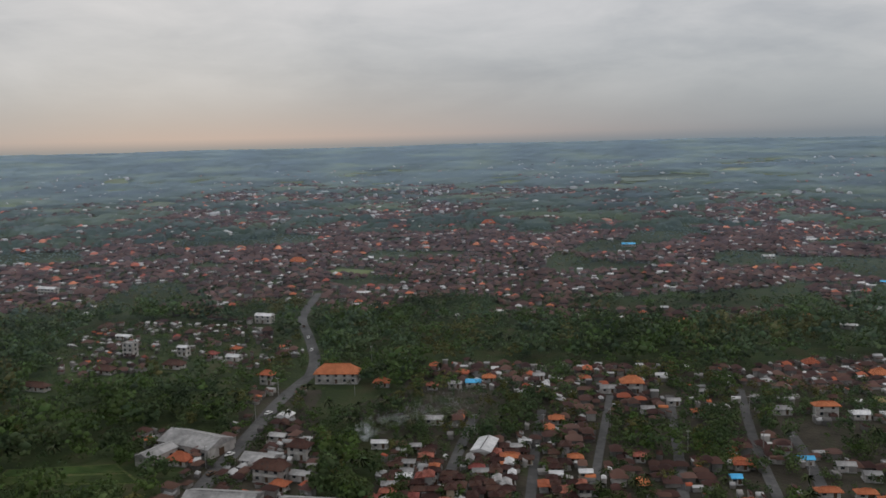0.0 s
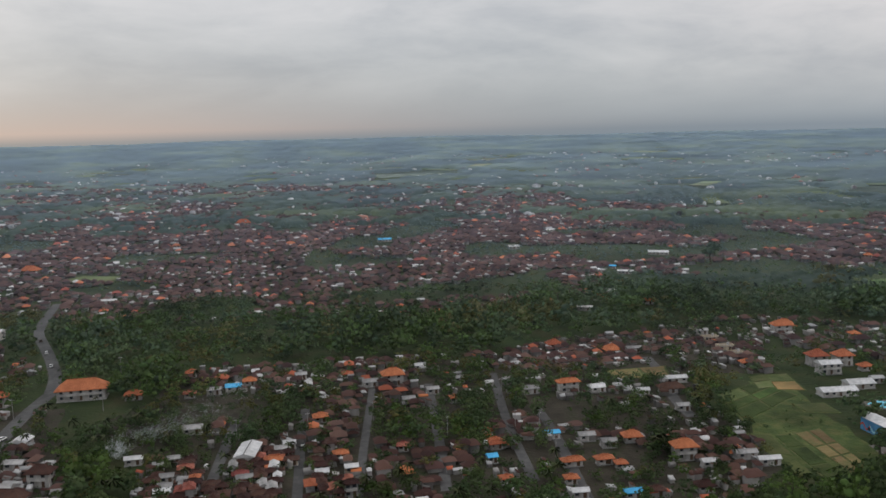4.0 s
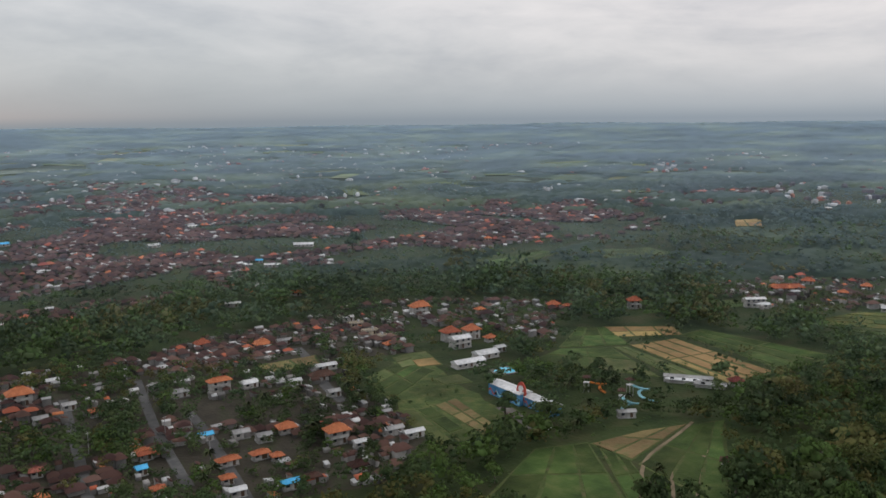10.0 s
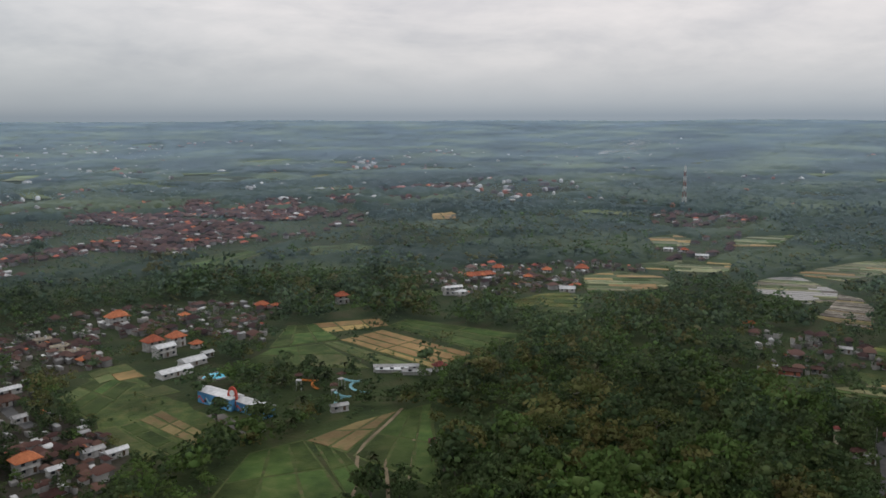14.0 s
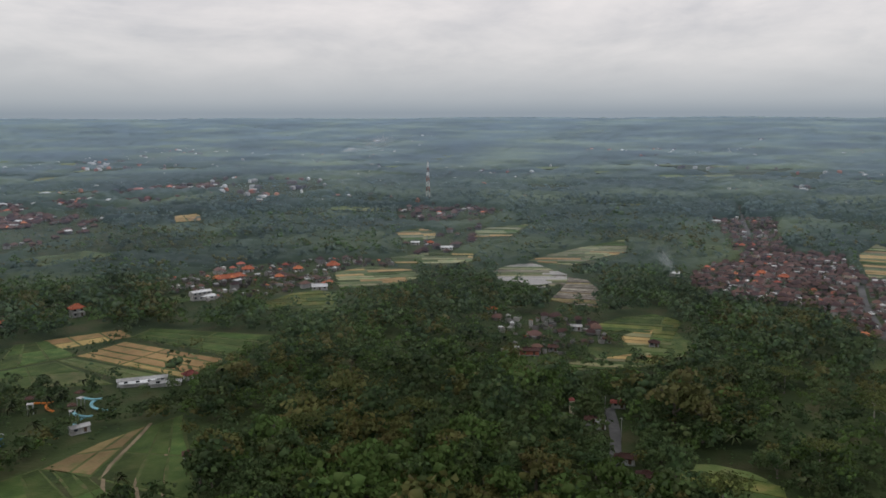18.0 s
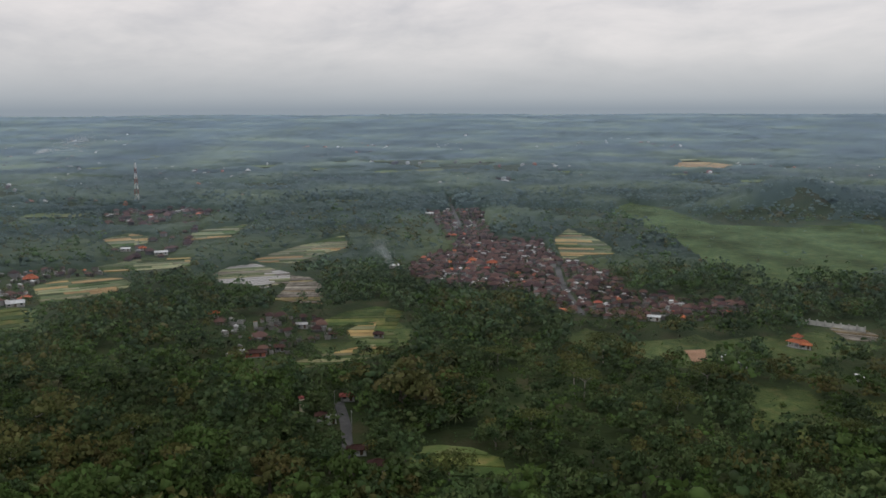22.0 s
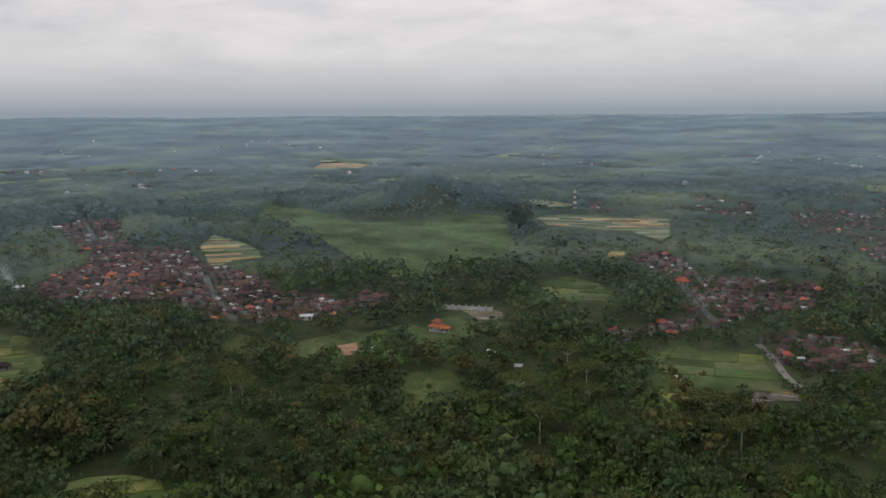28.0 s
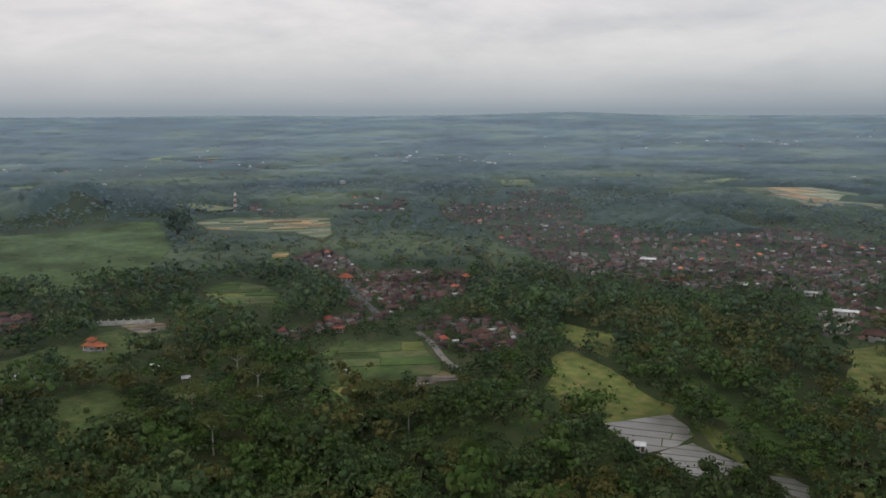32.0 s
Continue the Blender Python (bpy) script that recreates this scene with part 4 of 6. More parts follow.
clearing([(354, -167), (334, -192), (307, -186), (283, -166), (307, -154)])
clearing([(404, -192), (396, -223), (367, -220), (363, -190)])
clearing([(591, 509), (655, 477), (638, 439), (571, 453)])

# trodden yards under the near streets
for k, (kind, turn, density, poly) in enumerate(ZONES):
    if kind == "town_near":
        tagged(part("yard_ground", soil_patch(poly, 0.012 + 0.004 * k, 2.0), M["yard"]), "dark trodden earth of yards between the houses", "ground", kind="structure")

# ---- houses ----
ROOF = {"orange": "tile_orange", "brown": "tile_brown", "red": "tile_red", "white": "sheet_white", "grey": "sheet_grey", "blue": "sheet_blue", "cream": "sheet_grey"}
ROOF_WORDS = {"orange": "bright orange clay tile hip roof", "brown": "weathered brown tile hip roof", "red": "dull red tile hip roof", "white": "white metal sheet gable roof",
              "grey": "grey concrete roof", "blue": "bright blue metal sheet roof", "cream": "flat grey roof"}
STOREY_WORDS = {1: "single-storey", 2: "two-storey", 3: "three-storey"}
HOUSES = {}


def hip_roof(w, d, h, over, ridge):
    """A hip roof with eaves of some thickness; ridge: 1 makes it a gable."""
    bm = bmesh.new()
    a, b = w / 2 + over, d / 2 + over
    r = max(0.0, a - b * 0.95) if ridge < 1 else a
    low = [bm.verts.new(p) for p in ((-a, -b, 0), (a, -b, 0), (a, b, 0), (-a, b, 0))]
    eave = [bm.verts.new(p) for p in ((-a, -b, 0.22), (a, -b, 0.22), (a, b, 0.22), (-a, b, 0.22))]
    t1, t2 = bm.verts.new((-r - 0.05, 0, h)), bm.verts.new((r + 0.05, 0, h))
    bm.faces.new(low[::-1])
    for k in range(4):
        bm.faces.new((low[k], low[(k + 1) % 4], eave[(k + 1) % 4], eave[k]))
    bm.faces.new((eave[0], eave[1], t2, t1))
    bm.faces.new((eave[2], eave[3], t1, t2))
    bm.faces.new((eave[1], eave[2], t2))
    bm.faces.new((eave[3], eave[0], t1))
    return bm


def make_house(w, d, style, storeys, wall):
    """A small house: walls on a plinth, a roof with ridge, windows and a door."""
    flat = style in ("cream",) or (style == "grey" and storeys > 1)
    gable = style in ("white", "blue") or (style == "grey" and storeys == 1)
    words = "%s %s house with %s" % (STOREY_WORDS[storeys], wall, ROOF_WORDS[style])
    thing = empty_thing("house", words, "house", place=pose(0, 0, -500))
    wm = M["wall_" + ("cream" if style == "cream" else wall)]
    over = 0.35 if gable else 0.9
    w, d, hh = max(3.0, w - 1.6 * over), max(2.6, d - 1.6 * over), 2.6 * storeys - (0.5 if storeys == 1 else 0.3)
    part("plinth", boxes((0, 0, -0.6, w + 0.5, d + 0.5, 1.0), bevel=0.05), M["sheet_grey"], thing)
    part("wall", boxes((0, 0, 0.4, w, d, hh - 0.1), bevel=0.04), wm, thing)
    if storeys > 1:
        balcony = part("balcony", boxes((0, -d / 2 - 0.5, 2.9, w * 0.8, 1.2, 0.2)), M["wall_white"], thing)
        part("railing", boxes((0, -d / 2 - 1.05, 3.1, w * 0.8, 0.1, 0.8)), M["wall_white"], balcony)
    top = pose(0, 0, hh + 0.3)
    if flat:
        part("roof", boxes((0, 0, 0, w + 0.4, d + 0.4, 0.25), bevel=0.03), M[ROOF[style]], thing, place=top)
        part("parapet", boxes((0, -d / 2, 0.25, w + 0.4, 0.2, 0.7), (0, d / 2, 0.25, w + 0.4, 0.2, 0.7), (-w / 2, 0, 0.25, 0.2, d - 0.2, 0.7), (w / 2, 0, 0.25, 0.2, d - 0.2, 0.7)), wm, thing, place=top)
        part("water_tank", tube([(w * 0.25, d * 0.2, 0.25), (w * 0.25, d * 0.2, 1.7), (w * 0.25, d * 0.2, 1.95)], [0.6, 0.6, 0.2], 10), M["steel"], thing, place=top)
    else:
        pitch = 0.26 if gable else 0.5
        rise = max(1.2, min(w, d) * pitch)
        roof = part("roof", hip_roof(max(w, d), min(w, d), rise, over, 1 if gable else 0), M[ROOF[style]], thing, place=top if w >= d else top @ pose(0, 0, 0, 0, 0, 90))
        if not gable:
            r = max(0.4, (max(w, d) / 2 + over) - (min(w, d) / 2 + over) * 0.95)
            part("ridge", boxes((0, 0, rise - 0.08, 2 * r + 0.3, 0.35, 0.25), bevel=0.06), M[ROOF[style]], roof)
    pane, sill = None, None
    n = max(2, min(5, int(w / 3.2)))
    for s in range(storeys):
        for k in range(n):
            x = (k + 0.5) / n * w - w / 2
            if s == 0 and k == n // 2:
                part("door", boxes((x, -d / 2 - 0.04, 0.4, 1.1, 0.12, 2.1)), M["wood"], thing)
                continue
            z = 1.3 + 2.6 * s
            if pane is None:
                pane = part("window", boxes((0, 0, 0, 1.3, 0.1, 1.3)), M["glass"], thing, place=pose(x, -d / 2 - 0.03, z))
            else:
                part_mesh("window", pane.data, thing, place=pose(x, -d / 2 - 0.03, z))
        part_mesh("window", pane.data, thing, place=pose(w / 2 + 0.03, 0, 1.3 + 2.6 * s, 0, 0, 90))
    return thing


def house(x, y, w, d, turn, style, storeys, wall, open_view=True):
    if max(w, d) >= 7:
        w, d = round(w * 0.84, 1), round(d * 0.84, 1)
    key = (w, d, style, storeys, wall)
    m = pose(x, y, float(land(x, y)), 0, 0, turn)
    if key in HOUSES:
        copy_thing(HOUSES[key], m)
    else:
        HOUSES[key] = make_house(*key)
        HOUSES[key].matrix_basis = m
    mark_disc(x, y, max(w, d) * 0.5 + 0.3, 2)
    for k in () if not open_view else (0.975, 0.95, 0.925) if storeys == 1 else (0.98, 0.96, 0.94, 0.92, 0.9):
        mark_disc(x * k, y * k, max(w, d) * 0.5 + (1.0 if storeys == 1 else 3.5), 16)


house(-55, 418, 27, 12, -4, 'orange', 2, 'white')
house(-90, 417, 10, 7, -18, 'orange', 2, 'white')
house(-32, 408, 10, 7, -4, 'orange', 1, 'white')
house(-6, 437, 6, 5, -4, 'orange', 1, 'white')
house(-7, 401, 7, 5, -4, 'red', 1, 'white')
house(4, 403, 8, 6, -4, 'grey', 1, 'white')
house(13, 405, 9, 7, -4, 'blue', 1, 'white')
house(21, 412, 8, 6, -4, 'orange', 1, 'white')
house(-102, 311, 11, 8, -18, 'orange', 1, 'white')
house(-71, 309, 16, 11, -18, 'grey', 1, 'white')
house(-57, 314, 11, 8, -18, 'brown', 2, 'white')
house(-64, 293, 15, 9, -18, 'brown', 2, 'white')
house(-53, 293, 9, 6, -18, 'grey', 1, 'white')
house(-59, 284, 8, 6, -18, 'orange', 1, 'white')
house(-71, 359, 8, 9, -18, 'white', 1, 'white')
house(-69, 334, 9, 6, -18, 'grey', 1, 'white')
house(46, 347, 8, 6, -4, 'orange', 1, 'white')
house(55, 345, 7, 5, -4, 'brown', 1, 'white')
house(23, 306, 9, 4, -4, 'orange', 1, 'white')
house(47, 303, 7, 5, -4, 'orange', 1, 'white')
house(87, 389, 13, 9, -4, 'orange', 2, 'white')
house(76, 390, 9, 7, -4, 'grey', 1, 'white')
house(68, 407, 7, 5, -4, 'orange', 1, 'white')
house(87, 358, 6, 5, -4, 'grey', 1, 'white')
house(101, 368, 7, 5, -4, 'grey', 1, 'white')
house(107, 352, 7, 5, -4, 'orange', 1, 'white')
house(143, 353, 10, 6, -4, 'grey', 1, 'white')
house(160, 348, 13, 6, -4, 'orange', 2, 'white')
house(173, 345, 9, 7, -4, 'white', 1, 'white')
house(187, 425, 10, 8, -4, 'orange', 1, 'white')
house(210, 402, 9, 7, -4, 'orange', 1, 'white')
house(129, 296, 8, 4, -4, 'blue', 1, 'white')
house(105, 293, 6, 4, -4, 'orange', 1, 'white')
house(99, 281, 4, 4, -4, 'blue', 1, 'white')
house(30, 320, 5, 4, -4, 'white', 1, 'white')
house(136, 266, 6, 4, -4, 'orange', 1, 'white')
house(125, 268, 10, 5, -4, 'orange', 1, 'white')
house(-27, 323, 8, 4, -4, 'white', 1, 'white')
house(-6, 351, 10, 7, -4, 'grey', 1, 'white')
house(-122, 565, 15, 8, -18, 'white', 2, 'white')
house(-119, 466, 10, 7, -18, 'white', 1, 'white')
house(-122, 484, 6, 5, -18, 'orange', 1, 'white')
house(-133, 473, 8, 6, -18, 'red', 1, 'white')
house(-182, 480, 10, 8, -18, 'grey', 3, 'white')
house(-202, 524, 13, 5, -18, 'white', 1, 'white')
house(-148, 452, 15, 8, -18, 'brown', 1, 'white')
house(-151, 479, 8, 6, -18, 'white', 2, 'white')
house(-329, 697, 21, 8, -18, 'white', 2, 'white')
house(-254, 598, 9, 7, -18, 'white', 1, 'white')
house(-64, 660, 13, 6, -4, 'white', 1, 'white')
house(-147, 847, 20, 12, -18, 'orange', 1, 'white')
house(202, 923, 18, 9, -4, 'blue', 1, 'white')
house(311, 807, 14, 9, -4, 'white', 1, 'white')
house(400, 926, 20, 8, -4, 'white', 1, 'white')
house(-183, 444, 15, 8, -18, 'brown', 1, 'white')
house(-206, 415, 18, 7, -18, 'brown', 1, 'white')
house(-66, 1249, 27, 13, -4, 'white', 1, 'white')
house(64, 1193, 24, 14, -4, 'orange', 1, 'white')
house(172, 367, 7, 5, -4, 'brown', 1, 'white')
house(118, 381, 5, 4, -4, 'grey', 1, 'white')
house(46, 414, 6, 5, -4, 'grey', 1, 'white')
house(106, 409, 7, 4, -4, 'white', 1, 'white')
house(25, 428, 4, 4, -4, 'white', 1, 'white')
house(166, 261, 11, 8, -10, 'orange', 2, 'white')
house(157, 283, 9, 7, -10, 'orange', 1, 'white')
house(204, 332, 14, 8, -10, 'brown', 1, 'white')
house(214, 345, 13, 6, -10, 'white', 1, 'white')
house(190, 333, 6, 4, -10, 'white', 1, 'white')
house(195, 308, 7, 5, -10, 'grey', 1, 'white')
house(295, 346, 12, 9, -10, 'orange', 2, 'white')
house(307, 342, 11, 9, -10, 'orange', 2, 'white')
house(290, 332, 13, 8, -10, 'white', 2, 'white')
house(287, 309, 15, 9, -10, 'white', 1, 'white')
house(270, 303, 20, 8, -10, 'white', 1, 'white')
house(310, 330, 8, 6, -10, 'orange', 1, 'white')
house(300, 312, 7, 5, -10, 'white', 1, 'white')
house(291, 309, 7, 5, -10, 'grey', 1, 'white')
house(137, 266, 6, 4, -10, 'orange', 1, 'white')
house(140, 260, 4, 4, -10, 'orange', 1, 'white')
house(118, 254, 5, 4, -10, 'orange', 1, 'white')
house(132, 237, 6, 4, -10, 'blue', 1, 'white')
house(97, 261, 5, 4, -10, 'orange', 1, 'white')
house(105, 295, 6, 5, -10, 'orange', 1, 'white')
house(212, 405, 9, 7, -10, 'orange', 1, 'white')
house(223, 401, 10, 5, -10, 'grey', 1, 'white')
house(274, 407, 12, 6, -10, 'cream', 1, 'white')
house(270, 387, 12, 6, -10, 'cream', 1, 'white')
house(267, 373, 11, 6, -10, 'cream', 1, 'white')
house(279, 423, 9, 5, -10, 'grey', 1, 'white')
house(261, 356, 6, 5, -10, 'orange', 1, 'white')
house(322, 408, 13, 9, -10, 'orange', 2, 'white')
house(332, 413, 8, 6, -10, 'orange', 1, 'white')
house(353, 385, 7, 6, -10, 'orange', 1, 'white')
house(398, 364, 9, 7, -10, 'orange', 1, 'white')
house(402, 354, 7, 5, -10, 'orange', 1, 'white')
house(187, 254, 10, 5, -10, 'grey', 1, 'white')
house(191, 246, 10, 4, -10, 'white', 1, 'white')
house(141, 290, 8, 6, -10, 'grey', 1, 'white')
house(146, 281, 6, 5, -10, 'grey', 1, 'white')
house(157, 234, 8, 6, -10, 'brown', 1, 'white')
house(140, 236, 7, 5, -10, 'brown', 1, 'white')
house(170, 251, 7, 4, -10, 'white', 1, 'white')
house(116, 243, 7, 4, -10, 'white', 1, 'white')
house(71, 303, 5, 4, -10, 'red', 1, 'white')
house(47, 303, 7, 4, -10, 'orange', 1, 'white')
house(23, 305, 8, 4, -10, 'orange', 1, 'white')
house(143, 354, 8, 6, -10, 'grey', 1, 'white')
house(434, 328, 11, 8, -35, 'orange', 2, 'white')
house(493, 279, 16, 6, -35, 'white', 2, 'white')
house(556, 290, 26, 8, -35, 'orange', 1, 'white')
house(397, 364, 9, 7, -35, 'orange', 1, 'white')
house(401, 355, 6, 4, -35, 'orange', 1, 'white')
house(339, 199, 8, 6, -35, 'red', 1, 'white')
house(325, 409, 12, 9, -35, 'orange', 2, 'white')
house(269, 206, 9, 4, -35, 'grey', 1, 'white')
house(421, 711, 23, 9, -35, 'white', 1, 'white')
house(340, 626, 16, 6, -35, 'white', 1, 'white')
house(343, 654, 6, 5, -35, 'blue', 1, 'white')
house(577, 617, 9, 7, -35, 'orange', 1, 'white')
house(246, 508, 12, 6, -35, 'white', 1, 'white')
house(290, 552, 11, 8, -35, 'white', 1, 'white')
house(270, 536, 9, 7, -35, 'orange', 1, 'white')
house(295, 511, 10, 7, -35, 'orange', 1, 'white')
house(553, 294, 19, 7, -62, 'orange', 1, 'white')
house(590, 293, 11, 8, -64, 'orange', 1, 'white')
house(493, 277, 17, 7, -61, 'white', 1, 'white')
house(567, 257, 8, 6, -66, 'orange', 1, 'white')
house(600, 256, 9, 7, -67, 'orange', 1, 'white')
house(540, 215, 13, 9, -68, 'white', 1, 'white')
house(620, 235, 12, 9, -69, 'orange', 1, 'white')
house(748, 203, 10, 5, -75, 'white', 1, 'white')
house(726, 168, 13, 7, -77, 'white', 1, 'white')
house(750, 189, 8, 6, -76, 'orange', 1, 'white')
house(496, 87, 8, 6, -80, 'orange', 1, 'white')
house(1080, 515, 11, 8, -65, 'white', 1, 'white')
house(255, 152, 4, 4, -59, 'brown', 1, 'white')
house(327, 216, 26, 4, -57, 'grey', 1, 'white')
house(412, 53, 13, 5, -83, 'brown', 1, 'red')
house(421, 42, 7, 4, -84, 'brown', 1, 'grey')
house(343, 7, 8, 4, -89, 'red', 1, 'white')
house(321, 17, 5, 4, -87, 'brown', 1, 'white')
house(318, 13, 4, 4, -88, 'grey', 1, 'white')
house(286, 3, 9, 5, -89, 'brown', 1, 'white')
house(272, -4, 8, 6, -91, 'brown', 1, 'white')
house(441, -8, 7, 5, -91, 'brown', 1, 'grey')
house(642, -24, 11, 6, -92, 'white', 1, 'white')
house(444, 16, 5, 4, -88, 'brown', 1, 'grey')
house(466, 34, 8, 5, -86, 'grey', 1, 'grey')
house(475, 25, 7, 5, -87, 'brown', 1, 'grey')
house(396, -222, 7, 5, -119, 'orange', 1, 'white')
house(461, -166, 9, 4, -110, 'white', 1, 'white')
house(651, -146, 13, 7, -103, 'cream', 1, 'white')
house(657, -87, 9, 7, -98, 'orange', 1, 'white')
house(644, -101, 10, 7, -99, 'orange', 1, 'white')
house(729, -92, 9, 7, -97, 'cream', 1, 'white')
house(380, -173, 4, 4, -114, 'white', 1, 'white')
house(344, -219, 4, 4, -122, 'white', 1, 'white')
house(968, -78, 12, 6, -95, 'white', 1, 'white')
house(370, -177, 4, 4, -116, 'grey', 1, 'white')
house(233, -560, 8, 6, -157, 'red', 1, 'white')
house(116, -533, 17, 6, -168, 'white', 1, 'white')
house(111, -488, 15, 9, -167, 'cream', 1, 'white')
house(108, -503, 12, 7, -168, 'cream', 1, 'white')
house(91, -486, 15, 9, -169, 'brown', 1, 'white')
house(425, -428, 11, 9, -135, 'orange', 1, 'white')
house(326, -322, 7, 5, -135, 'red', 1, 'white')
house(286, -630, 15, 6, -156, 'white', 1, 'white')
house(147, -575, 10, 5, -166, 'grey', 1, 'white')
house(267, -267, 4, 4, -135, 'white', 1, 'white')
house(347, -300, 6, 5, -131, 'red', 1, 'white')
house(317, -217, 4, 3, -124, 'grey', 1, 'grey')
house(123, -270, 4, 4, -155, 'white', 1, 'white')

# the rest of the near streets: compounds of small houses along the lanes
rng = random.Random(5)
KINDS = ["brown"] * 18 + ["red"] * 2 + ["orange"] + ["grey"] * 4 + ["white"]
FAR_SPOTS = []
near_count = 0
for kind, turn, density, poly in ZONES:
    xs, ys = [p[0] for p in poly], [p[1] for p in poly]
    step = {"town_near": 5.2, "town": 7.4, "town_far": 10.5, "suburb": 8.6, "village": 5.7}[kind]
    c, s = math.cos(radians(turn)), math.sin(radians(turn))
    mx, my = (min(xs) + max(xs)) / 2, (min(ys) + max(ys)) / 2
    reach = math.hypot(max(xs) - min(xs), max(ys) - min(ys)) / 2
    n = int(reach / step) + 1
    for i in range(-n, n + 1):
        for j in range(-n, n + 1):
            u, v = (i + rng.uniform(-0.34, 0.34)) * step, (j + rng.uniform(-0.34, 0.34)) * step
            x, y = mx + u * c - v * s, my + u * s + v * c
            q = rng.random()
            if q > {"town_near": 0.8, "town": 0.8, "town_far": 0.75}.get(kind, 0.62) * density or not inside(poly, np.array([x]), np.array([y]))[0]:
                continue
            if int(cover(x, y)) & 11 or (kind != "village" and value_noise(np.array([x]), np.array([y]), 60.0, 3)[0] < {"town_near": 0.36, "town_far": 0.45}.get(kind, 0.39)):
                continue
            if kind == "town_near" and value_noise(np.array([x]), np.array([y]), 26.0, 77)[0] < 0.31:
                continue
            far = math.hypot(x, y)
            tilt = turn + rng.choice((0, 90)) + rng.uniform(-5, 5)
            if kind == "town_near" and near_count < 130 and far < 320:
                w, d = rng.choice(((4, 3), (5, 4), (6, 4), (7, 4), (5, 3), (7, 5)))
                house(x, y, w, d, tilt, rng.choice(KINDS), rng.choice((1,) * 11 + (2,)), rng.choice(("white", "cream", "grey", "grey")), False)
                near_count += 1
            else:
                FAR_SPOTS.append((x, y, tilt, rng.uniform(3.6, 6.6) * (0.76 if kind == "village" else 0.82 if kind == "town_near" else 1.0 if far < 900 else 1.25 if far < 1300 else 1.5), rng.uniform(0.6, 0.9), rng.choice((1.4, 1.5, 1.7, 1.9, 3.4)), rng.random() if kind != "village" else rng.choice((rng.random() * 0.82, rng.random()))))
                mark_disc(x, y, 2.8, 2)

# houses further off, joined by roof colour
BOX_V = np.array([(-1, -1, 0), (1, -1, 0), (1, 1, 0), (-1, 1, 0), (-1, -1, 1), (1, -1, 1), (1, 1, 1), (-1, 1, 1)], float)
BOX_F = np.array([(0, 1, 5, 4), (1, 2, 6, 5), (2, 3, 7, 6), (3, 0, 4, 7)])
spots = np.array(FAR_SPOTS)
for name, lo, hi, mat, words in (("brown_roofed_houses", 0.0, 0.72, "far_brown", "many small houses with weathered brown tile roofs"), ("red_roofed_houses", 0.72, 0.82, "far_red", "many small houses with dull red tile roofs"),
                                 ("orange_roofed_houses", 0.82, 0.86, "far_orange", "many small houses with orange tile roofs"), ("pale_roofed_houses", 0.86, 1.01, "far_pale", "many small houses with white and grey metal roofs")):
    sel = spots[(spots[:, 6] >= lo) & (spots[:, 6] < hi)]
    n = len(sel)
    x, y, a, w, asp, h = sel[:, 0], sel[:, 1], np.radians(sel[:, 2]), sel[:, 3] * (0.8 if mat == "far_pale" else 1.0), sel[:, 4], sel[:, 5]
    z = land(x, y)
    gable = mat == "far_pale"

    def place(vs, z0, hz):
        lx, ly = vs[None, :, 0] * w[:, None] / 2, vs[None, :, 1] * (w * asp)[:, None] / 2
        return np.stack([x[:, None] + lx * np.cos(a)[:, None] - ly * np.sin(a)[:, None], y[:, None] + lx * np.sin(a)[:, None] + ly * np.cos(a)[:, None], z[:, None] + z0[:, None] + vs[None, :, 2] * hz[:, None]], -1)
    walls = place(BOX_V, np.full(n, -0.3), h + 0.3)
    o, r = (1.12, 1.12) if gable else (1.34, 0.4)
    roof_v = np.array([(-o, -o, 0), (o, -o, 0), (o, o, 0), (-o, o, 0), (-r, 0, 1), (r, 0, 1)])
    roofs = place(roof_v, h, w * asp * (0.26 if gable else 0.44))
    fw = (BOX_F[None] + 8 * np.arange(n)[:, None, None]).reshape(-1, 4)
    k0 = 8 * n + 6 * np.arange(n)[:, None, None]
    f4 = (np.array([(0, 1, 5, 4), (2, 3, 4, 5)])[None] + k0).reshape(-1, 4)
    f3 = (np.array([(1, 2, 5), (3, 0, 4)])[None] + k0).reshape(-1, 3)
    me = mesh_np(name, np.concatenate([walls.reshape(-1, 3), roofs.reshape(-1, 3)]), [fw, f4, f3], [M["far_wall"], M[mat]], np.concatenate([np.zeros(len(fw)), np.ones(len(f4) + len(f3))]))
    tagged(new(name, me), words, "houses", kind="stuff")

# lean-tos, awnings, shrines and yard walls between the near houses
rng = np.random.RandomState(41)
n = 34000
r, a = np.sqrt(rng.uniform(225 ** 2, 720 ** 2, n)), rng.uniform(radians(-25), radians(172), n)
x, y = r * np.sin(a), r * np.cos(a)
k = cover(x, y)
near_town = np.zeros(n, dtype=bool)
for kind, turn, density, poly in ZONES:
    if kind in ("town_near", "suburb", "village"):
        near_town |= inside(poly, x, y)
s = near_town & ((k & 9) == 0) & (rng.uniform(size=n) < 0.4)
x, y = x[s], y[s]
hue = rng.uniform(size=len(x))
lean = np.array([(-1, -1, 0), (1, -1, 0), (1, 1, 0), (-1, 1, 0), (-1.1, -1.15, 1.0), (1.1, -1.15, 1.0), (1.1, 1.15, 1.35), (-1.1, 1.15, 1.35), (-1.1, -1.15, 1.08), (1.1, -1.15, 1.08), (1.1, 1.15, 1.43), (-1.1, 1.15, 1.43)])
